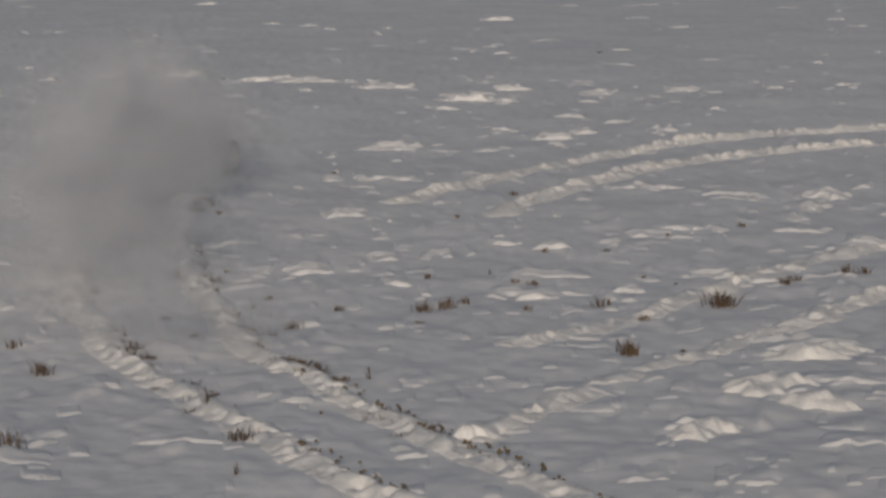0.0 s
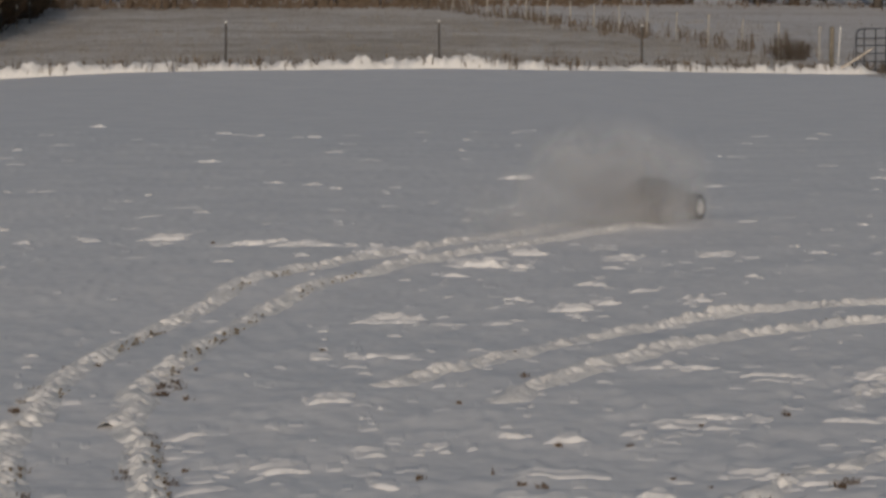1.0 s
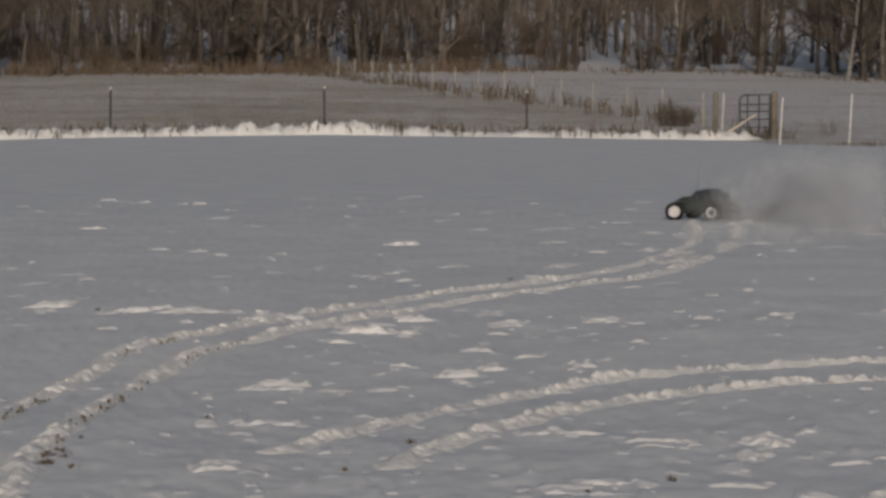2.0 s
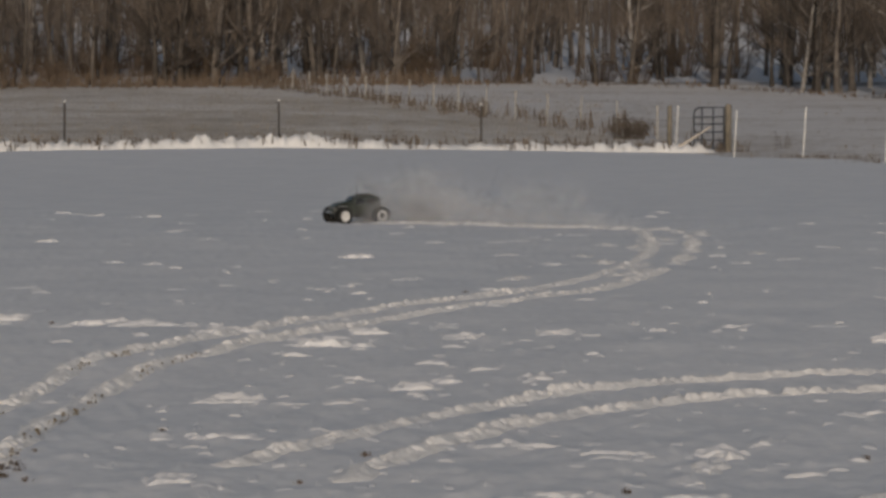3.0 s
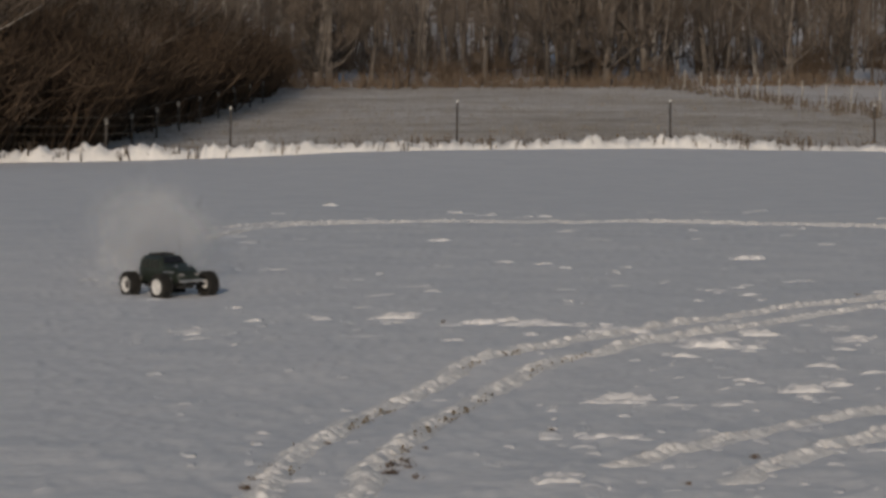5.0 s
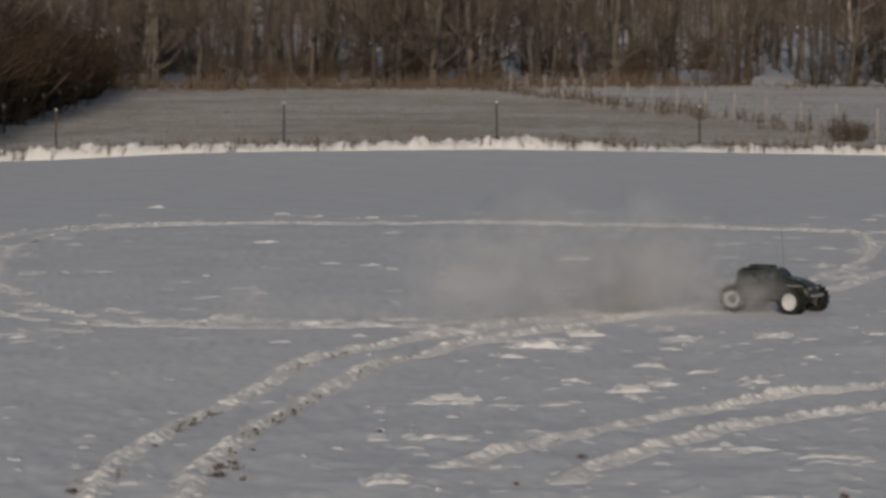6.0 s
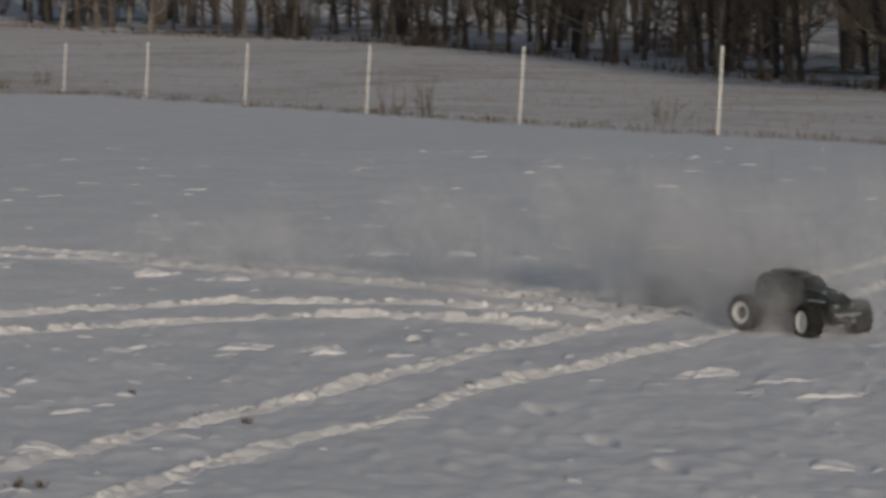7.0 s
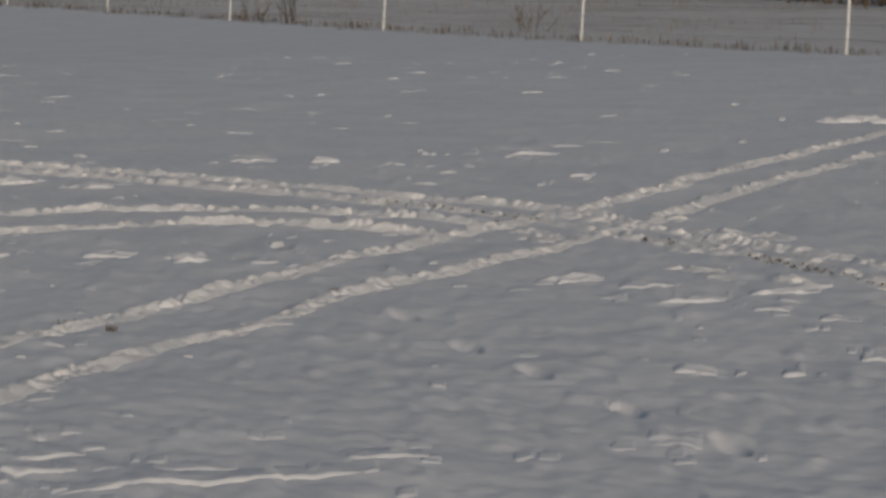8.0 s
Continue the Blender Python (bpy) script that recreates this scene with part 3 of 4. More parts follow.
def snow_bank():
    """The ploughed bank of snow along the wire fence."""
    n, m = 1300, 14
    xs = np.linspace(-30, 9.0, n)
    h = 0.09 + 0.20 * lattice(xs * 0.28, xs * 0, 11) + 0.12 * lattice(xs * 1.3, xs * 0, 12) + 0.16 * lattice(xs * 3.4, xs * 0, 13) ** 2 + 0.13 * lattice(xs * 9.5, xs * 0, 17) ** 2
    h *= np.clip((9.0 - xs) / 0.8, 0.1, 1)
    h *= np.interp(xs, [-30, -14, -8.5, -2.4, 0, 4, 6, 9.0], [1.0, 0.8, 0.62, 0.98, 0.45, 0.5, 0.85, 0.95])
    s = np.linspace(-1, 1, m)
    Xg, S = np.meshgrid(xs, s, indexing="ij")
    prof = (1 - S ** 2) ** 0.8
    Yg = FENCE_Y + 0.513 * Xg - 0.55 + S * 0.55
    lump = lattice(Xg * 4, Yg * 4, 14) * 0.6 + lattice(Xg * 10, Yg * 10, 15) * 0.4
    Rg = np.hypot(Xg, Yg)
    Zg = land(Rg) + dip(Rg, np.arctan2(Xg, Yg)) - 0.05 + h[:, None] * prof * (0.7 + 0.6 * lump)
    v = np.stack([Xg, Yg, Zg], -1).reshape(-1, 3)
    i, j = np.meshgrid(np.arange(n - 1), np.arange(m - 1), indexing="ij")
    a = (i * m + j).ravel()
    f = np.stack([a, a + m, a + m + 1, a + 1], -1)
    ob = new("snow_bank", mesh_of("snow_bank", v.tolist(), f.tolist(), BANK))
    return tagged(ob, "bright lumpy bank of snow along the fence foot", "snow bank", kind="structure")


# ---- woods ----
def tree_parts(seed, height, r0):
    rng = random.Random(seed)
    v, f, tv, tf = [], [], [], []
    wob = [(rng.uniform(-1, 1), rng.uniform(-1, 1)) for _ in range(8)]
    leanx, leany = rng.uniform(-0.1, 0.1), rng.uniform(-0.1, 0.1)
    path = [(leanx * height * t + wob[i][0] * 0.12 * t * 3, leany * height * t + wob[i][1] * 0.12 * t * 3, height * t - 0.4 * (i == 0))
            for i, t in enumerate((0, 0.06, 0.16, 0.3, 0.48, 0.66, 0.84, 1.0))]
    radii = [r0 * k for k in (1.5, 1.05, 0.92, 0.8, 0.62, 0.44, 0.25, 0.06)]
    tube(v, f, path, radii, 8)

    def limb(p, d, length, r, depth, shoots=3):
        pts, q, dd = [tuple(p)], Vector(p), Vector(d)
        for k in range(4):
            dd = (dd + Vector((rng.uniform(-.35, .35), rng.uniform(-.35, .35), rng.uniform(-.1, .35)))).normalized()
            q = q + dd * length / 4
            pts.append(tuple(q))
            if depth and k:
                for _ in range(shoots):
                    side = (dd + Vector((rng.uniform(-1, 1), rng.uniform(-1, 1), rng.uniform(-.3, .8)))).normalized()
                    limb(q, side, length * rng.uniform(0.3, 0.55), r * 0.45, depth - 1, shoots)
        tube(*((v, f) if depth == 2 else (tv, tf)), pts, [r * s for s in (1, 0.8, 0.6, 0.4, 0.15)], 5 if depth == 2 else 3)
    n = rng.randint(9, 13)
    for k in range(n):
        t = rng.uniform(0.10, 0.9) if k > 4 else rng.uniform(0.07, 0.32)
        i = max(j for j, tt in enumerate((0, 0.06, 0.16, 0.3, 0.48, 0.66, 0.84)) if tt <= t)
        a = rng.uniform(0, 2 * math.pi)
        limb(path[i], (math.cos(a), math.sin(a), rng.uniform(0.1, 0.9)), height * rng.uniform(0.13, 0.26) * (1.1 - 0.6 * t), r0 * 0.32 * (1.1 - 0.7 * t), 2, 1 if t > 0.45 else 3)
    return mesh_of("trunk", v, f, FROSTED if seed % 4 == 3 else BARK), mesh_of("crown", tv, tf, TWIG, False)


def on_bearing(b, d):
    x, y = d * math.sin(radians(b)), d * math.cos(radians(b))
    return x, y, land_at(x, y)


def woods():
    rng = random.Random(5)
    kinds = []
    thin = []
    for s in range(10):
        h, r = rng.uniform(9, 15), (0.07, 0.20, 0.10, 0.13, 0.07, 0.16, 0.085, 0.11, 0.08, 0.14)[s]
        if r < 0.105:
            thin.append(s)
        trunk, crown = tree_parts(s, h, r)
        kinds.append((trunk, crown))
    made = []
    for k, (trunk, crown) in enumerate(kinds):
        ob = empty("bare_tree", pose(0, 0, 0), "bare brown winter tree at the wood's edge", "tree", "trees of the wood")
        part("trunk", trunk, BARK, ob)
        part("crown", crown, TWIG, ob)
        made.append(ob)
    used = set()
    for n in range(335):
        b = rng.uniform(-16, 25) if n < 290 else rng.uniform(8, 24)
        edge = float(np.interp(b, WOOD_B, WOOD_D))
        d = edge + 1.0 + 26 * rng.random() ** 1.6
        x, y, z = on_bearing(b, d)
        k = rng.choice(thin) if b > 8.5 else rng.randrange(10)
        m = pose(x, y, z, rng.uniform(-3, 3), rng.uniform(-3, 3), rng.uniform(0, 360))
        if k not in used:
            used.add(k)
            made[k].matrix_basis = m
        else:
            copy_thing(made[k], m)
    # the depth of the wood: too many stems to count
    v, f = [], []
    for n in range(2050):
        b = rng.uniform(-17, 26) if n < 1700 else rng.uniform(-8, 9)
        edge = float(np.interp(b, WOOD_B, WOOD_D))
        d = edge + 12 + 100 * rng.random() ** 0.8
        if b > 9 and rng.random() < 0.45:
            continue
        x, y, z = on_bearing(b, d)
        r = rng.choice((0.05, 0.07, 0.1, 0.14, 0.2)) * (0.7 + 0.6 * rng.random())
        h = rng.uniform(7, 14)
        lx, ly = rng.gauss(0, 0.07) * h, rng.gauss(0, 0.07) * h
        tube(v, f, [(x, y, z - 0.3), (x + lx * 0.4, y + ly * 0.4, z + h * 0.45), (x + lx, y + ly, z + h)], [r, r * 0.7, r * 0.15], 5)
        for _ in range(4):
            t = rng.uniform(0.12, 0.8)
            a = rng.uniform(0, 6.28)
            q = Vector((x + lx * t, y + ly * t, z + h * t))
            e = q + Vector((math.cos(a), math.sin(a), rng.uniform(0.2, 1.0))) * rng.uniform(0.8, 2.2)
            tube(v, f, [tuple(q), tuple(e)], [r * 0.35, r * 0.08], 3)
    tagged(new("deep_woods", mesh_of("deep_woods", v, f, BARK, False)), "dense brown stems deep in the bare wood", "woods", kind="stuff")


def thicket_mesh(seed, stems, height, spread, material, name):
    rng = random.Random(seed)
    v, f = [], []
    for _ in range(stems):
        a, s = rng.uniform(0, 6.283), spread * rng.random() ** 0.6
        p = Vector((math.cos(a) * s * 0.6, math.sin(a) * s * 0.6, -0.05))
        h = height * rng.uniform(0.5, 1.0) * (1 - 0.35 * (s / spread) ** 2)
        top = p + Vector((math.cos(a) * s * 0.5 + rng.gauss(0, 0.1), math.sin(a) * s * 0.5 + rng.gauss(0, 0.1), h))
        mid = p.lerp(top, 0.5) + Vector((rng.gauss(0, 0.05), rng.gauss(0, 0.05), 0.04 * h)) * height
        r = 0.006 * height + 0.003
        tube(v, f, [tuple(p), tuple(mid), tuple(top)], [r, r * 0.7, r * 0.2], 3)
        for _ in range(3):
            q = mid.lerp(top, rng.uniform(-0.4, 0.8))
            e = q + Vector((rng.gauss(0, 0.25), rng.gauss(0, 0.25), rng.uniform(0.05, 0.4))) * height * 0.5
            tube(v, f, [tuple(q), tuple(e)], [r * 0.6, r * 0.15], 3)
    return mesh_of(name, v, f, material, False)


def undergrowth():
    rng = random.Random(11)
    kinds = [thicket_mesh(s, 90, 2.2, 1.5, BRUSH, "thicket") for s in range(4)]
    # same thicket with more stems, in the darker brown
    dark = [thicket_mesh(s + 30, 150, 2.2, 1.5, DARK_BRUSH, "thicket") for s in range(4)]
    made = []
    for n in range(210):
        b = rng.uniform(-16.5, 25)
        edge = float(np.interp(b, WOOD_B, WOOD_D))
        left = b < -9.0
        if not left and (rng.random() < (0.1 if b < 0.5 else 0.8 if b < 8 else 0.95)):
            continue
        d = edge + (rng.uniform(0.5, 9) if left else 0.6 + 22 * rng.random() ** 1.3)
        x, y, z = on_bearing(b, d)
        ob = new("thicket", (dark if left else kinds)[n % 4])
        s = rng.uniform(0.8, 1.5) if left else rng.uniform(0.45, 1.4)
        ob.matrix_basis = pose(x, y, z, 0, 0, rng.uniform(0, 360)) @ Matrix.Scale(s, 4)
        tagged(ob, "dark brown leafless thicket under the trees", "shrub", "thickets of the wood")
    # second, closer rank of the dark thicket beside the fence
    for n in range(220):
        b = rng.uniform(-16.5, -9.3)
        d = float(np.interp(b, WOOD_B, WOOD_D)) + rng.uniform(0.3, 22)
        x, y, z = on_bearing(b, d)
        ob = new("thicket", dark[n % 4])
        ob.matrix_basis = pose(x, y, z, 0, 0, rng.uniform(0, 360)) @ Matrix.Scale(rng.uniform(1.2, 2.4), 4)
        tagged(ob, "tall dark leafless thicket beside the fence", "shrub", "thickets of the wood")
    # rusty grass fringe
    v, f = [], []
    for n in range(5200):
        b = rng.uniform(-14, 24)
        if b > 1.5 and rng.random() < 0.75:
            continue
        edge = float(np.interp(b, WOOD_B, WOOD_D))
        x, y, z = on_bearing(b, edge + rng.gauss(0.6, 1.6))
        h = rng.uniform(0.25, 0.95) * (1.0 if b < 1.0 else 0.4)
        lean = rng.gauss(0, 0.2)
        w = rng.uniform(0.02, 0.06)
        k = len(v)
        v += [(x - w, y, z - 0.05), (x + w, y, z - 0.05), (x + lean * h + w * 0.3, y + 0.05, z + h), (x, y + w * 2, z - 0.05)]
        f += [(k, k + 1, k + 2), (k + 1, k + 3, k + 2), (k + 3, k, k + 2)]
    tagged(new("dry_grass_fringe", mesh_of("dry_grass_fringe", v, f, FRINGE, False)), "rust-brown dry grass along the wood's edge", "grass", kind="stuff")


def tufts(name, places, height, material, label, blades=7, seed=1, spread=0.05, lean=0.25, thick=0.05):
    """Grass and weed stems standing at the places given, as one uncountable stuff."""
    rng = random.Random(seed)
    v, f = [], []
    for x, y, s in places:
        z = land_at(x, y)
        for _ in range(blades):
            h = height * s * rng.uniform(0.4, 1.0)
            px, py = x + rng.gauss(0, spread * s), y + rng.gauss(0, spread * s)
            lx, ly = rng.gauss(0, lean) * h, rng.gauss(0, lean) * h
            w = thick * h + 0.001
            k = len(v)
            v += [(px - w, py, z - 0.03), (px + w, py, z - 0.03), (px, py + w, z - 0.03),
                  (px + lx * 0.4 - w * 0.7, py + ly * 0.4, z + h * 0.6), (px + lx * 0.4 + w * 0.7, py + ly * 0.4, z + h * 0.6), (px + lx * 0.4, py + ly * 0.4 + w * 0.7, z + h * 0.6),
                  (px + lx, py + ly, z + h)]
            f += [(k, k + 1, k + 4, k + 3), (k + 1, k + 2, k + 5, k + 4), (k + 2, k, k + 3, k + 5), (k + 3, k + 4, k + 6), (k + 4, k + 5, k + 6), (k + 5, k + 3, k + 6)]
    return tagged(new(name, mesh_of(name, v, f, material, False)), label, "grass", kind="stuff")


def field_plants():
    rng = random.Random(21)
    # weeds on the snow bank and along the white posts
    tufts("bank_weeds", [(x, fence_y(x) - 0.55 + rng.uniform(-0.45, 0.6), rng.uniform(0.4, 1.25)) for x in (rng.uniform(-22, 9.5) for _ in range(380))], 0.42, WEED,
          "brown weeds poking through the snow bank", 5, 2, 0.12)
    line = []
    for _ in range(260):
        k = rng.uniform(-0.5, 7)
        line.append((9.594 + 0.934 * k + rng.gauss(0.25, 0.3), 81 - 7.3 * k, rng.uniform(0.4, 1.3)))
    tufts("fence_weeds", line, 0.13, WEED, "short brown weeds along the foot of the white posts", 6, 3, 0.15)
    lane = []
    for _ in range(130):
        y = 168 - 65 * rng.random() ** 1.5
        lane.append((7.9 - 0.213 * (y - 103) + rng.gauss(0.2, 0.6), y, rng.uniform(0.5, 1.5)))
    tufts("lane_weeds", lane, 0.55, WEED, "tall brown weeds along the far post row", 5, 4, 0.2)
    mead = []
    for n in range(7600):
        b = rng.uniform(-11, 22) if n < 5200 else rng.uniform(-11, 5)
        x, y, z = on_bearing(b, rng.uniform(42, 150) if n < 5200 else rng.uniform(82, 165))
        beyond = y > fence_y(x) + 0.6 if x < 8.5 else x > 9.594 + (81 - y) * 0.128 + 0.5
        if beyond and (x < 8.5 or rng.random() < 0.3):
            mead.append((x, y, rng.uniform(0.4, 1.1)))
    tufts("meadow_stubble", mead, 0.17, RUSTY_GRASS, "sparse dry stubble standing in thin snow", 4, 5, 0.25)
    # single bushes
    for x, y, h, s, lab in ((6.9, 103.2, 0.95, 0.75, "round brown bush beside the gate"), (10.9, 96.5, 0.75, 0.4, "thin leafless sapling near the gate"),
                            (12.7, 58.5, 0.9, 0.35, "reddish leafless sapling by the fence"), (12.9, 56.5, 0.95, 0.3, "reddish leafless sapling by the fence"), (15.3, 50.3, 0.7, 0.5, "thin leaning twig bush in the meadow"),
                            (4.6, 112, 0.8, 0.5, "thin brown bush in the far lane"), (28.6, 127.0, 0.75, 0.8, "low dark heap of cut brush at the wood's edge"), (-0.2, 100.2, 0.5, 0.3, "small brown weed clump in the pasture")):
        ob = new("bush", thicket_mesh(int(x * 10), 160 if s > 0.7 else 11, h, s, WEED if s > 0.7 else BRUSH, "bush"))
        ob.matrix_basis = pose(x, y, land_at(x, y))
        tagged(ob, lab, "bush")
    # turf showing through the snow near by
    clumps = [(-1.76, 9.44, 1.1), (-1.94, 9.97, 0.8), (-1.5, 9.74, 1.3), (-0.97, 10.54, 0.8), (-0.82, 10.97, 0.6), (-0.49, 10.95, 1.0), (-0.4, 11.02, 1.1), (-0.34, 11.17, 0.7), (0.67, 11.12, 1.6), (0.7, 11.13, 1.2), (0.27, 9.97, 1.4), (0.29, 9.93, 1.0), (0.21, 11.11, 1.0), (1.24, 11.89, 1.1), (1.32, 11.93, 0.8), (0.9, 13.48, 0.6), (-0.01, 12.64, 0.5), (0.96, 11.67, 0.8), (1.02, 11.76, 0.6), (-0.06, 11.69, 0.6), (-0.96, 8.23, 1.1), (-1.67, 8.07, 1.1), (-0.16, 14.66, 0.6), (-0.42, 13.8, 0.4), (0.36, 10.76, 0.6), (0.26, 12.65, 0.4), (-0.09, 11.03, 0.5), (0.78, 11.91, 0.5), (-1.14, 8.96, 0.5), (-0.22, 15.53, 0.5)]
    clumps += [(-2.2, 21.3, 0.5), (0.45, 24.0, 0.5), (1.35, 17.1, 0.5), (5.05, 17.2, 0.5), (3.5, 14.5, 0.5), (2.2, 13.75, 0.9), (2.35, 13.6, 0.7)]
    for _ in range(20):
        d = rng.uniform(8.4, 16)
        b = rng.uniform(-8, 9)
        clumps.append((d * math.sin(radians(b)), d * math.cos(radians(b)), rng.uniform(0.2, 0.6)))
    tufts("turf_tufts", clumps, 0.05, TURF, "brown grass tufts showing through thin snow", 24, 6, 0.017, 0.6, 0.035)
    # turf torn up along the near ruts
    torn = []
    for n in range(420):
        t = rng.uniform(-0.95, -0.05)
        (x, y), (x2, y2) = drive(t), drive(t + 0.03)
        a, sd = math.atan2(y2 - y, x2 - x), rng.choice((-1, -1, 1))
        if math.sin(t * 31 + sd) + 0.6 * math.sin(t * 83) < -0.2:
            continue
        o = TRACK / 2 * 1.3 * sd + rng.gauss(-0.02, 0.035)
        torn.append((x - math.sin(a) * o, y + math.cos(a) * o, rng.uniform(0.25, 0.75)))
    tufts("rut_turf", torn, 0.046, TURF, "torn brown grass lying in the fresh ruts", 12, 8, 0.02, 1.0, 0.045)
    tufts("dead_stalks", [(-0.62, 9.35, 1.0), (-0.93, 7.66, 0.8), (-1.13, 8.85, 0.9), (-0.24, 12.0, 0.5)], 0.075, TURF, "single dead stalks standing in the snow", 3, 9, 0.008, 0.25, 0.05)


wire_fence(), white_fence(), lane_fence(), gateway(), snow_bank()
woods(), undergrowth()


# ---- the truck ----
def lathe(bm, profile, seg, axis_y=True):
    """Turns a closed profile of (radius, y) about the y axis."""
    rings = []
    for k in range(seg):
        a = 2 * math.pi * k / seg
        rings.append([bm.verts.new((r * math.cos(a), y, r * math.sin(a))) for r, y in profile])
    n = len(profile)
    for k in range(seg):
        p, q = rings[k], rings[(k + 1) % seg]
        for i in range(n):
            bm.faces.new((p[i], q[i], q[(i + 1) % n], p[(i + 1) % n]))
    bmesh.ops.recalc_face_normals(bm, faces=bm.faces)


WHEEL_R, WHEEL_W, BASE, TRACK = 0.088, 0.088, 0.42, 0.385


def tyre_mesh():
    bm = bmesh.new()
    w = WHEEL_W / 2
    lathe(bm, [(0.052, -w * 0.9), (0.070, -w), (0.082, -w * 0.9), (0.085, -w * 0.5), (0.085, w * 0.5), (0.082, w * 0.9), (0.070, w), (0.052, w * 0.9)], 30)
    for k in range(15):
        a = 2 * math.pi * k / 15
        for s in (-1, 1):
            r = Matrix.Rotation(-(a + 0.1 * s), 3, "Y")
            box(bm, *(r @ Vector((0.086, s * w * 0.5, 0))), 0.012, w * 0.85, 0.016, r @ Matrix.Rotation(s * 0.35, 3, "X"))
    return bm


def rim_mesh(side):
    bm = bmesh.new()
    w = WHEEL_W / 2 * side
    lathe(bm, [(0.056, w * 0.96), (0.053, w * 0.98), (0.046, w * 0.72), (0.030, w * 0.62), (0.030, w * 0.5), (0.056, w * 0.5)], 26)
    return bm


def hub_mesh(side):
    bm = bmesh.new()
    w = WHEEL_W / 2 * side
    lathe(bm, [(0.002, w * 0.86), (0.010, w * 0.86), (0.012, w * 0.66), (0.031, w * 0.60), (0.031, -w * 0.6), (0.002, -w * 0.6)], 16)
    return bm


def shell_mesh(sections):
    """Lofts rounded cross-sections (x, half width, bottom, top, taper) into a closed skin."""
    bm = bmesh.new()
    rings = []
    for x, hw, z0, z1, tp in sections:
        c = min(0.02, (z1 - z0) * 0.3)
        pts = [(-hw, z0), (hw, z0), (hw, z0 + (z1 - z0) * 0.45), (hw * (0.4 + 0.6 * tp), z1 - c), (hw * tp - c * 0.6, z1), (-hw * tp + c * 0.6, z1), (-hw * (0.4 + 0.6 * tp), z1 - c), (-hw, z0 + (z1 - z0) * 0.45)]
        rings.append([bm.verts.new((x, y, z)) for y, z in pts])
    for p, q in zip(rings, rings[1:]):
        for i in range(8):
            bm.faces.new((p[i], p[(i + 1) % 8], q[(i + 1) % 8], q[i]))
    bm.faces.new(rings[0]), bm.faces.new(list(reversed(rings[-1])))
    bmesh.ops.recalc_face_normals(bm, faces=bm.faces)
    bmesh.ops.bevel(bm, geom=list(bm.edges), offset=0.004, segments=1, affect="EDGES")
    return bm


def quad_plate(bm, pts, thick):
    """A thin plate on four corners."""
    a = [Vector(p) for p in pts]
    n = (a[1] - a[0]).cross(a[2] - a[0]).normalized() * thick
    lo, hi = [bm.verts.new(p) for p in a], [bm.verts.new(p + n) for p in a]
    bm.faces.new(lo[::-1]), bm.faces.new(hi)
    for i in range(4):
        bm.faces.new((lo[i], lo[(i + 1) % 4], hi[(i + 1) % 4], hi[i]))


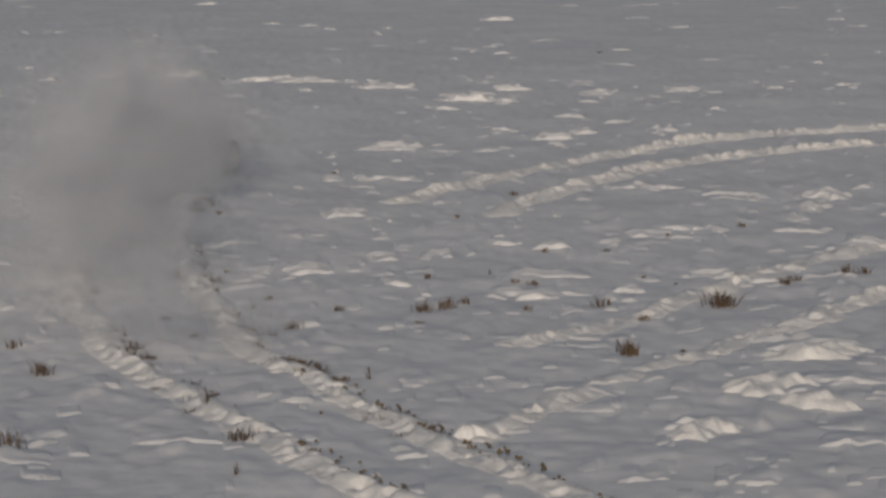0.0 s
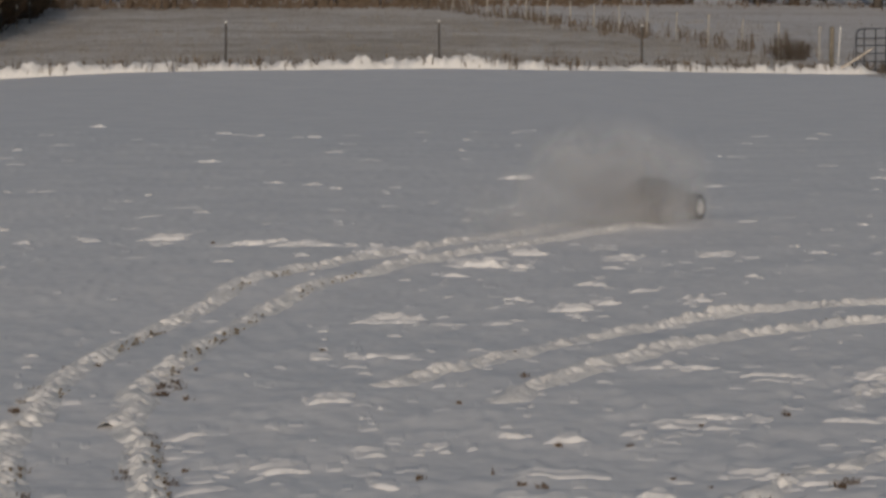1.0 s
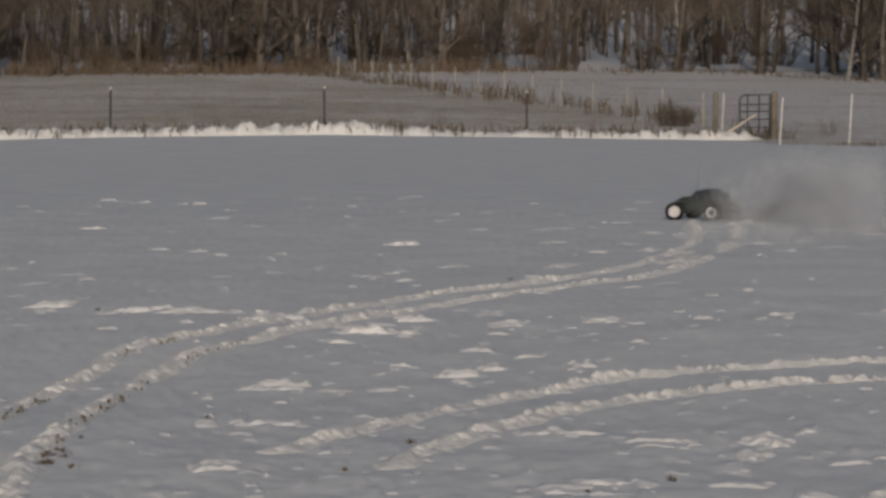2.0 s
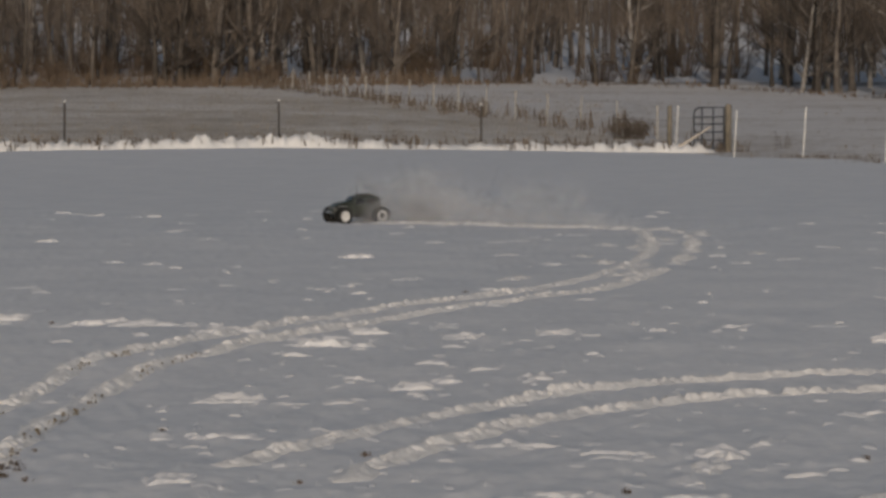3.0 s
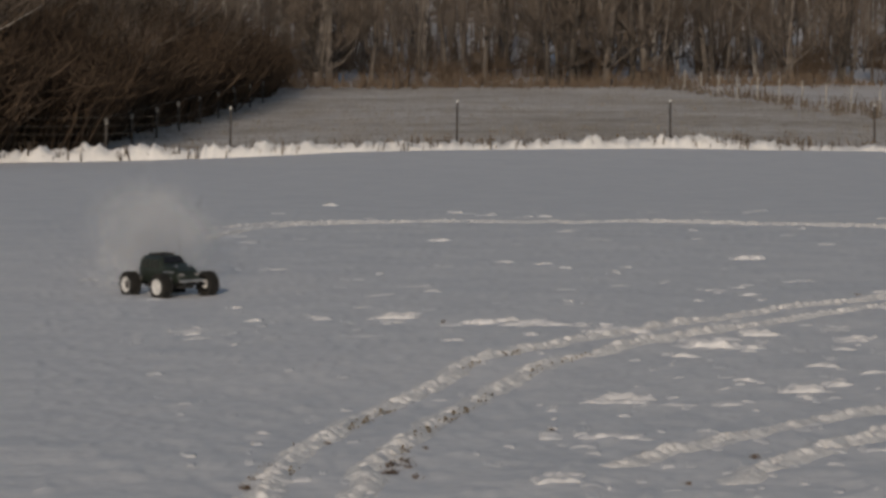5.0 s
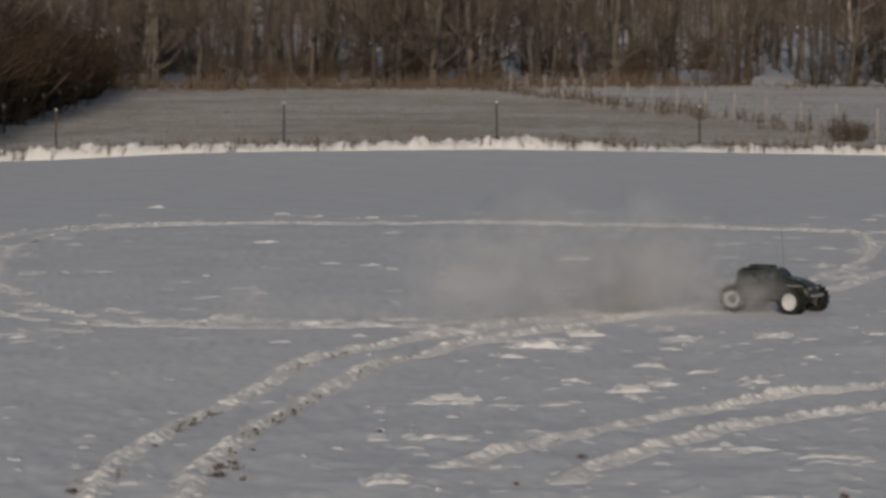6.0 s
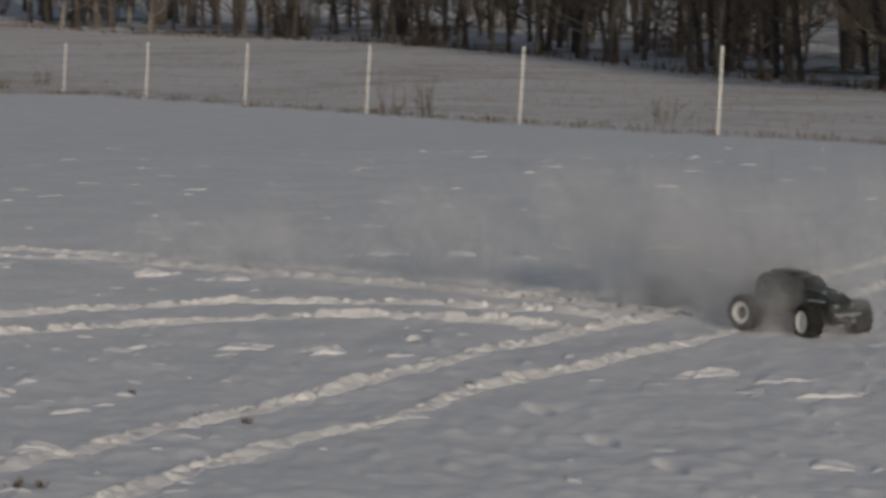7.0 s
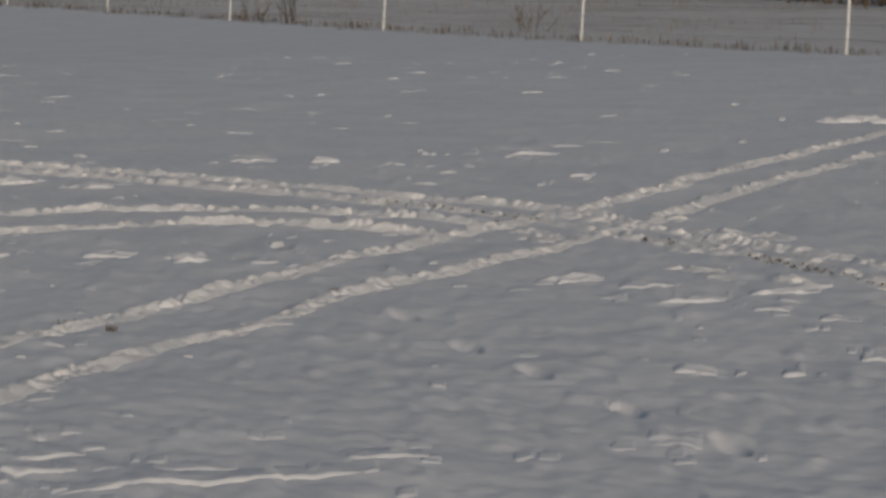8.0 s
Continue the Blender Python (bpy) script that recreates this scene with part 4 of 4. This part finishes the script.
def truck():
    car = empty("toy_truck", pose(0, 0, 0), "dark radio-controlled monster truck with white wheel rims", "toy truck")
    body = part("body", shell_mesh([(-0.255, 0.085, 0.13, 0.19, 0.9), (-0.235, 0.103, 0.115, 0.268, 0.82), (-0.205, 0.106, 0.105, 0.290, 0.80), (0.025, 0.108, 0.10, 0.294, 0.80),
                                    (0.045, 0.108, 0.10, 0.288, 0.80), (0.085, 0.108, 0.10, 0.240, 0.90), (0.19, 0.106, 0.10, 0.224, 0.88), (0.262, 0.098, 0.11, 0.192, 0.88), (0.285, 0.085, 0.12, 0.160, 0.9)]), SHELL, car, "dark green truck shell with upright cab")
    bm = bmesh.new()
    quad_plate(bm, [(0.050, -0.070, 0.286), (0.050, 0.070, 0.286), (0.086, 0.086, 0.245), (0.086, -0.086, 0.245)][::-1], -0.005)
    part("windscreen", bm, GLASS, body, "smoked windscreen")
    bm = bmesh.new()
    quad_plate(bm, [(-0.243, -0.07, 0.215), (-0.243, 0.07, 0.215), (-0.238, 0.065, 0.262), (-0.238, -0.065, 0.262)], -0.006)
    part("rear_window", bm, GLASS, body, "smoked rear window")
    for s in (-1, 1):
        for x0, x1 in ((-0.20, -0.09), (-0.075, 0.04)):
            bm = bmesh.new()
            quad_plate(bm, [(x0, s * 0.1065, 0.205), (x1, s * 0.1065, 0.205), (x1 - 0.012, s * 0.0985, 0.264), (x0 + 0.008, s * 0.0985, 0.264)], 0.004 * s)
            part("side_window", bm, GLASS, body, "smoked side window")
        bm = bmesh.new()
        box(bm, 0.278, s * 0.062, 0.168, 0.018, 0.034, 0.020, None, 0.004)
        part("headlight", bm, LAMPGLASS, body, "pale headlight")
        bm = bmesh.new()
        box(bm, 0.0, s * 0.118, 0.100, 0.17, 0.018, 0.010, None, 0.003)
        part("side_step", bm, PLASTIC, body, "black side step")
        bm = bmesh.new()
        box(bm, 0.195, s * 0.119, 0.187, 0.10, 0.034, 0.007, None, 0.002)
        part("wing", bm, SILVER, body, "pale wing edge above the wheel")
    bm = bmesh.new()
    box(bm, -0.09, 0, 0.297, 0.15, 0.13, 0.014, None, 0.004)
    for yy in (-0.045, 0, 0.045):
        box(bm, -0.09, yy, 0.306, 0.16, 0.007, 0.006)
    part("roof_rack", bm, PLASTIC, body, "black roof rack")
    bm = bmesh.new()
    box(bm, 0, 0, 0.082, 0.50, 0.11, 0.03, None, 0.006)
    part("chassis", bm, PLASTIC, car, "black chassis plate")
    bm = bmesh.new()
    box(bm, 0.305, 0, 0.125, 0.018, 0.20, 0.016, None, 0.005)
    box(bm, 0.275, 0.05, 0.115, 0.06, 0.014, 0.014)
    box(bm, 0.275, -0.05, 0.115, 0.06, 0.014, 0.014)
    part("front_bumper", bm, SILVER, car, "bare alloy front bumper")
    bm = bmesh.new()
    box(bm, -0.29, 0, 0.11, 0.02, 0.18, 0.02, None, 0.005)
    box(bm, -0.26, 0, 0.10, 0.07, 0.014, 0.014)
    part("rear_bumper", bm, PLASTIC, car, "black rear bumper")
    v, f = [], []
    tube(v, f, [(0.03, 0.08, 0.24), (0.025, 0.08, 0.36), (0.0, 0.08, 0.56)], [0.0018, 0.0014, 0.0009], 5)
    part("antenna", mesh_of("antenna", v, f, PLASTIC), PLASTIC, car, "thin black aerial")
    wheels = []
    tyre = None
    for fx in (1, -1):
        for s in (1, -1):
            v, f = [], []
            tube(v, f, [(fx * 0.19, s * 0.05, 0.23), (fx * 0.205, s * 0.12, 0.10)], [0.013, 0.011], 8)
            part("shock", mesh_of("shock", v, f, SILVER), SILVER, car, "alloy shock absorber")
            v, f = [], []
            tube(v, f, [(fx * 0.20, s * 0.04, 0.10), (fx * 0.21, s * 0.165, 0.09)], [0.011, 0.010], 6)
            part("arm", mesh_of("arm", v, f, PLASTIC), PLASTIC, car, "black suspension arm")
            wheel = part("wheel", hub_mesh(s), RIM if fx > 0 else HUB, car, "big knobbly wheel with white rim")
            if tyre is None:
                t_ob = part("tyre", tyre_mesh(), RUBBER, wheel, "black knobbly tyre")
                tyre = t_ob.data
            else:
                part("tyre", tyre, RUBBER, wheel, "black knobbly tyre")
            part("rim", rim_mesh(s), RIM, wheel, "white dished rim")
            wheels.append((wheel, fx, s))
    return car, wheels


CAR, WHEELS = truck()

# the truck's drive: seconds, x, y
DRIVE_A = [(-1.2, -0.1, 7.2), (-1.0, -0.5, 8.0), (-0.8, -0.93, 8.95), (-0.6, -1.3, 9.95), (-0.4, -1.66, 11.4), (-0.2, -1.92, 13.4), (0, -1.91, 15.45), (0.2, -1.66, 18.3), (0.4, -1.34, 19.51), (0.6, -0.82, 20.75), (0.8, -0.13, 22.15), (1.0, 0.64, 23.33), (1.2, 1.3, 24.65), (1.3, 1.63, 25.6), (1.4, 1.93, 26.85), (1.5, 2.22, 28.58), (1.6, 2.45, 30.62), (1.8, 2.51, 32.22), (2.0, 2.49, 32.99), (2.2, 2.37, 33.84), (2.5, 1.47, 34.5), (2.9, -0.05, 35.53), (3.3, -1.87, 36.01), (3.5, -2.8, 35.42), (3.7, -3.86, 34.98)]
DRIVE_B = [(3.9, -4.66, 34.54), (4.1, -5.29, 33.51), (4.3, -5.56, 31.58), (4.5, -5.46, 29.21), (4.7, -5.21, 27.22), (4.9, -4.76, 25.08), (5.05, -4.24, 23.21), (5.2, -3.61, 22.04), (5.35, -2.8, 21.45), (5.5, -1.99, 21.32), (5.65, -1.1, 21.64), (5.8, -0.18, 22.33), (6.0, 1.03, 22.58), (6.2, 2.26, 21.9), (6.4, 3.35, 20.94), (6.5, 3.81, 20.3), (6.6, 4.27, 19.63), (6.7, 4.71, 18.91), (6.9, 5.48, 17.35), (7.0, 5.7, 16.37), (7.2, 5.99, 14.98), (7.4, 6.11, 13.96), (7.6, 6.15, 12.75), (8.0, 6.16, 10.58)]
# its heading: seconds, degrees from +x anticlockwise
HEADING = [(-1.0, 130), (-0.6, 112), (-0.3, 92), (0, 76), (0.4, 62), (0.8, 52), (1.2, 62), (1.6, 85), (1.8, 120), (2.1, 158), (2.5, 176), (3.3, 212), (3.9, 218), (4.3, 245), (4.7, 280), (5.0, 312), (5.3, 338), (5.6, 352), (5.8, 348), (6.0, 334), (6.2, 326), (6.5, 312), (7.0, 300), (7.4, 300), (8.0, 296)]
_drive = np.array(DRIVE_A + DRIVE_B)


def smooth_at(table, t):
    """Cubic glide through a table of (seconds, value)."""
    ts, vs = table[:, 0], table[:, 1]
    i = int(np.clip(np.searchsorted(ts, t) - 1, 0, len(ts) - 2))

    def slope(k):
        a, b = max(k - 1, 0), min(k + 1, len(ts) - 1)
        return (vs[b] - vs[a]) / (ts[b] - ts[a])
    h = ts[i + 1] - ts[i]
    u = (t - ts[i]) / h
    return ((2 * u ** 3 - 3 * u ** 2 + 1) * vs[i] + (u ** 3 - 2 * u ** 2 + u) * h * slope(i)
            + (3 * u ** 2 - 2 * u ** 3) * vs[i + 1] + (u ** 3 - u ** 2) * h * slope(i + 1))


def drive(t):
    return float(smooth_at(_drive[:, (0, 1)], t)), float(smooth_at(_drive[:, (0, 2)], t))


def heading(t):
    return float(smooth_at(np.array(HEADING, float), t))


field_plants()


# ---- fresh ruts: ridges of clods that the wheels throw up as the truck passes ----
def turf_mesh(seed):
    """Bits of torn turf lying beside a rut."""
    rng = random.Random(seed)
    v, f = [], []
    for _ in range(16):
        x, y, z, r = rng.uniform(-0.19, 0.19), rng.gauss(-0.04, 0.022), rng.uniform(0, 0.022), rng.uniform(0.004, 0.010)
        k = len(v)
        q = Euler((rng.uniform(0, 6), rng.uniform(0, 6), rng.uniform(0, 6))).to_matrix()
        for c in ((1, 0, 0), (-1, 0, 0), (0, 1, 0), (0, -1, 0), (0, 0, 1), (0, 0, -1)):
            v.append(tuple(Vector((x, y, z)) + q @ Vector(c) * r * rng.uniform(0.5, 1.5)))
        f += [(k + a, k + b, k + c) for a, b, c in ((0, 2, 4), (2, 1, 4), (1, 3, 4), (3, 0, 4), (2, 0, 5), (1, 2, 5), (3, 1, 5), (0, 3, 5))]
    return mesh_of("torn_turf", v, f, SOIL, False)


def ridge_strip(px, py, height, spread, broken, seed, ends=(False, False)):
    """A ragged ridge of thrown clods along a line of points, as a strip that follows the snow."""
    d = np.arctan2(np.gradient(py), np.gradient(px))
    c = np.linspace(-2.3, 2.3, 19) * spread
    X, Y = px[:, None] - np.sin(d)[:, None] * c, py[:, None] + np.cos(d)[:, None] * c
    wob = (lattice(X * 1.7, Y * 1.7, seed) - 0.5) * 1.5 + (lattice(X * 6, Y * 6, seed + 1) - 0.5) * 0.9
    prof = np.exp(-(c / spread + wob) ** 2)
    clod = 0.4 * lattice(X * 14, Y * 10, seed + 2) + 0.6 * lattice(X * 38, Y * 30, seed + 3)
    swell = np.clip(0.5 + 0.8 * lattice(X * 1.3, Y * 1.3, seed + 4) - broken * (lattice(X * 3.1, Y * 3.1, seed + 5) > 0.72), 0.1, 1.5)
    bump = height * swell * prof * np.clip((clod - 0.2) / 0.36, 0, 1.05)
    bump[:, (0, -1)] = 0
    fade = np.clip(np.arange(len(px)) / 9, 0, 1)
    bump *= (fade if ends[0] else 1 + 0 * fade)[:, None] * (fade[::-1] if ends[1] else 1 + 0 * fade)[:, None]
    Z = relief(X, Y) + np.where(bump > 0.0015, bump + 0.001, -0.012)
    n, m = X.shape
    i, j = np.meshgrid(np.arange(n - 1), np.arange(m - 1), indexing="ij")
    a = (i * m + j).ravel()
    return np.stack([X, Y, Z], -1).reshape(-1, 3), np.stack([a, a + m, a + m + 1, a + 1], -1)


def fresh_ruts():
    track = empty("fresh_track", pose(0, 0, 0), "fresh pair of wheel ruts edged with thrown snow clods", "wheel track")
    bits = [turf_mesh(s + 50) for s in range(5)]
    rng = random.Random(3)
    out = []
    ts = np.arange(-1.2, 8.0, 0.01)
    p = np.array([drive(t) for t in ts])
    s = np.concatenate([[0], np.cumsum(np.hypot(*np.diff(p, axis=0).T))])
    lanes = [(-1, 0.0), (1, 0.0)]
    for u in np.arange(0, s[-1] - 0.4, 0.36):
        t = float(np.interp(u, s, ts))
        w = np.arange(u - 0.012, u + 0.385, 0.013)
        x, y = np.interp(w, s, p[:, 0]), np.interp(w, s, p[:, 1])
        d = np.arctan2(np.interp(w + 0.3, s, p[:, 1]) - np.interp(w - 0.3, s, p[:, 1]), np.interp(w + 0.3, s, p[:, 0]) - np.interp(w - 0.3, s, p[:, 0]))
        far = math.hypot(x[0], y[0])
        half = TRACK / 2 * (1.0 if t > -0.25 else 1.3)
        high = float(np.interp(t, [-1, 0.1, 0.4, 1.2, 1.6, 4.2, 4.6, 6.0, 6.3, 8], [0.030, 0.032, 0.038, 0.030, 0.026, 0.022, 0.015, 0.016, 0.030, 0.038]))
        turning, churned = 1.25 < t < 2.25 or 4.35 < t < 5.3, t > 6.85
        extra = [(rng.choice((-1, 1)), rng.gauss(0.0, 0.28)) for _ in range(3 if churned else 1 if turning else 0)]
        for sd, shift in lanes + extra:
            if turning and (sd < 0 and t < 3 or t > 3) and rng.random() < 0.3:
                continue
            o = half * sd + shift
            v, f = ridge_strip(x - np.sin(d) * o, y + np.cos(d) * o, high * (0.75 if shift else 1.0), 0.05 if shift == 0 else 0.065, 0.6 if turning or shift else 0.25, 60 + sd, (bool(turning or shift),) * 2)
            m = pose(float(x[0]), float(y[0]), 0)
            me = mesh_of("ridge", (v - np.array([x[0], y[0], 0])).tolist(), f.tolist(), CLOD)
            seg = part("ridge", me, CLOD, track, "", m)
            out.append((seg, m, t))
            if not shift and far < 19.5 and rng.random() < (0.55 if sd < 0 else 0.2) * (1 + 0.8 * math.sin(u * 1.7)):
                a = math.atan2(y[-1] - y[0], x[-1] - x[0])
                qx, qy = x[14] - math.sin(a) * o, y[14] + math.cos(a) * o
                at = pose(float(qx - x[0]), float(qy - y[0]), land_at(qx, qy), 0, 0, math.degrees(a))
                tagged(part("torn_turf", bits[rng.randrange(5)], SOIL, seg, "torn brown turf", at), kind="stuff")
    return out


RUTS = fresh_ruts()


def old_ridges():
    """Clods lying along the old ruts."""
    for k, ruts in enumerate(OLD_RUTS):
        q = spline(ruts, 0.014)
        d = np.arctan2(np.gradient(q[:, 1]), np.gradient(q[:, 0]))
        x, y = q[:, 0] - np.sin(d) * 0.03, q[:, 1] + np.cos(d) * 0.03
        track = empty("old_track", pose(0, 0, 0), "old wheel rut edged with wind-worn snow clods", "wheel track", "old wheel ruts")
        for a in range(0, len(x) - 20, 60):
            b = len(x) if a + 60 >= len(x) - 20 else a + 61
            v, f = ridge_strip(x[a:b], y[a:b], 0.036 if k < 2 else 0.030, 0.055, 0.35, 80 + 7 * k, (a == 0, b == len(x)))
            part("ridge", mesh_of("ridge", v.tolist(), f.tolist(), CLOD), CLOD, track)


old_ridges()


# ---- the cloud of powder that the wheels throw: puffs of loose grains ----
def puff_mesh(seed, grains, rx, ry, rz, size):
    rng = np.random.default_rng(seed)
    c = rng.normal(size=(grains, 3))
    c *= (np.minimum(np.linalg.norm(c, axis=1), 1.9) / np.linalg.norm(c, axis=1))[:, None]
    # wisps: pull the grains towards a few strands
    core = rng.normal(size=(9, 3)) * 0.9
    near = core[rng.integers(0, 9, grains)]
    c = c * 0.85 + near * 0.32
    c *= np.array([rx, ry, rz]) / 1.9
    u = rng.normal(size=(grains, 3))
    u /= np.linalg.norm(u, axis=1, keepdims=True)
    w = np.cross(u, rng.normal(size=(grains, 3)))
    w /= np.linalg.norm(w, axis=1, keepdims=True)
    r = size * rng.uniform(0.55, 1.3, (grains, 1))
    v = np.stack([c - u * r - w * r, c + u * r - w * r, c + u * r + w * r, c - u * r + w * r], 1).reshape(-1, 3)
    me = mesh_of("puff", v.tolist(), np.arange(grains * 4).reshape(-1, 4).tolist(), POWDER, False)
    flake = me.uv_layers.new(name="flake")
    flake.data.foreach_set("uv", np.tile(np.array([-1, -1, 1, -1, 1, 1, -1, 1], np.float32), grains))
    return me


def powder_cloud():
    cloud = empty("powder_cloud", pose(0, 0, 0), "cloud of fine snow powder thrown up behind the truck", "snow cloud")
    low = [puff_mesh(s, 170, 0.38, 0.26, 0.17, 0.095) for s in range(5)]
    high = [puff_mesh(s + 10, 80, 0.60, 0.46, 0.36, 0.24) for s in range(5)]
    rng = random.Random(17)
    out = []
    for te in np.arange(-0.6, 7.5, 0.05):
        te = float(te)
        x, y = drive(te)
        h = radians(heading(te))
        
        a, b = drive(max(te - 0.03, -0.6)), drive(te + 0.03)
        vx, vy = (b[0] - a[0]) / 0.06, (b[1] - a[1]) / 0.06
        tall = float(np.interp(te, [-0.6, 0.6, 1.4, 2.2, 3.0, 4.2, 5.0, 6.0, 6.4, 7.4], [0.50, 0.32, 0.34, 0.26, 0.25, 0.26, 0.36, 0.33, 0.40, 0.46]))
        life = float(np.interp(te, [-0.6, 0.15, 0.5, 1.3, 1.8, 2.5, 4.5, 5.5, 6.5, 7.4], [0.6, 0.5, 0.2, 0.2, 0.5, 0.55, 0.5, 0.44, 0.5, 0.22])) * rng.uniform(0.8, 1.2)
        for big in (False, True):
            if (te > 7.05 and rng.random() < 0.6) or (0.35 < te < 1.6 and rng.random() < 0.12) or (2.4 < te < 6.25 and big and rng.random() < 0.4):
                continue
            if te < 0.35 and rng.random() < 0.15:
                continue
            back = rng.uniform(-0.32, 0.16 if te < 1.25 or 4.6 < te < 6.1 else 0.04)
            if te < 1.6 or 5.2 < te < 7.1:
                back += rng.uniform(0.0, 0.38 if 0.3 < te < 1.6 else 0.30)
            bx, by = x + back * math.cos(h), y + back * math.sin(h)
            ob = tagged(part("puff", (high if big else low)[rng.randrange(5)], POWDER, cloud), kind="stuff")
            pull = rng.uniform(0.05, 0.13) if 1.7 < te < 6.6 else rng.uniform(0.10, 0.24)
            drift = (vx * pull + rng.gauss(0, 0.10), vy * pull + rng.gauss(0, 0.10))
            if 1.25 < te < 2.3:
                back = min(back, -0.15)
                drift = (rng.uniform(0.5, 1.7), rng.gauss(-0.1, 0.2))
            if te < 0.7 or 6.5 < te < 7.0:
                drift = (drift[0], drift[1] - rng.uniform(0.05, 0.35))
            turn = (rng.uniform(-15, 15), rng.uniform(-15, 15), rng.uniform(0, 360))
            top = tall * rng.uniform(0.7, 1.2) if big else rng.uniform(0.06, 0.14)
            span = life if big else life * 0.6
            out.append((ob, te, span, (bx + rng.gauss(0, 0.07), by + rng.gauss(0, 0.07)), drift, top, 0.75 if big else 0.45, turn))
    return out


PUFFS = powder_cloud()


def puff_rows(te, span, at, drift, top, deep, turn):
    """Lies in the snow, leaps up as the wheels pass, hangs, and settles again."""
    keys = [(te - 0.03, -deep), (te + 0.04, top * 0.5), (te + 0.2, top), (te + 0.2 + span * 0.5, top * 0.7), (te + 0.2 + span, -deep * 0.35), (te + 0.4 + span, -deep)]

    def place(t):
        age = max(t - te, 0.0)
        go = 1 - math.exp(-5.0 * age)
        x, y = at[0] + drift[0] * go, at[1] + drift[1] * go
        z = np.interp(t, [k[0] for k in keys], [k[1] for k in keys])
        return pose(x, y, land_at(x, y) + float(z), turn[0], turn[1], turn[2] + 25 * go)
    ts = sorted({0.0, 8.0} | {round(k[0] * 30) / 30 for k in keys if 0 < k[0] < 8})
    return [(t, place(t)) for t in ts]


def motions():
    ts = [k * 0.1 for k in range(81)]
    rows = []
    for t in ts:
        x, y = drive(t)
        buck = math.sin(t * 23) * 0.8
        rows.append((t, pose(x, y, land_at(x, y) - 0.006, buck, 1.2 * math.sin(t * 17) + float(np.interp(t, [6.4, 7.0, 7.4], [-0.5, 3.0, 2.0])), heading(t))))
    walk(CAR, rows)
    for wheel, fx, s in WHEELS:
        rows = []
        for k in range(241):
            t = k / 30
            steer = float(np.interp(t, [0, 1.2, 1.6, 3.3, 4.2, 5.6, 6.4, 7.2, 8], [-8, 10, 24, 14, 22, -6, -14, -22, -10])) if fx > 0 else 0
            m = pose(fx * BASE / 2, s * TRACK / 2, WHEEL_R, 0, 0, steer) @ pose(0, 0, 0, 0, (74 * k) % 360, 0)
            rows.append((t, m))
        walk(wheel, rows)
    for seg, m, t in RUTS:
        if t < 0.0:
            seg.matrix_basis = m
            continue
        low = Matrix.Translation((0, 0, -0.16)) @ m
        up = min(t + 0.12, 7.9)
        walk(seg, [(0.0, low), (max(up - 0.07, 0.03), low), (up, m), (8.0, m)])
    for ob, te, span, at, drift, top, deep, turn in PUFFS:
        walk(ob, puff_rows(te, span, at, drift, top, deep, turn))


motions()
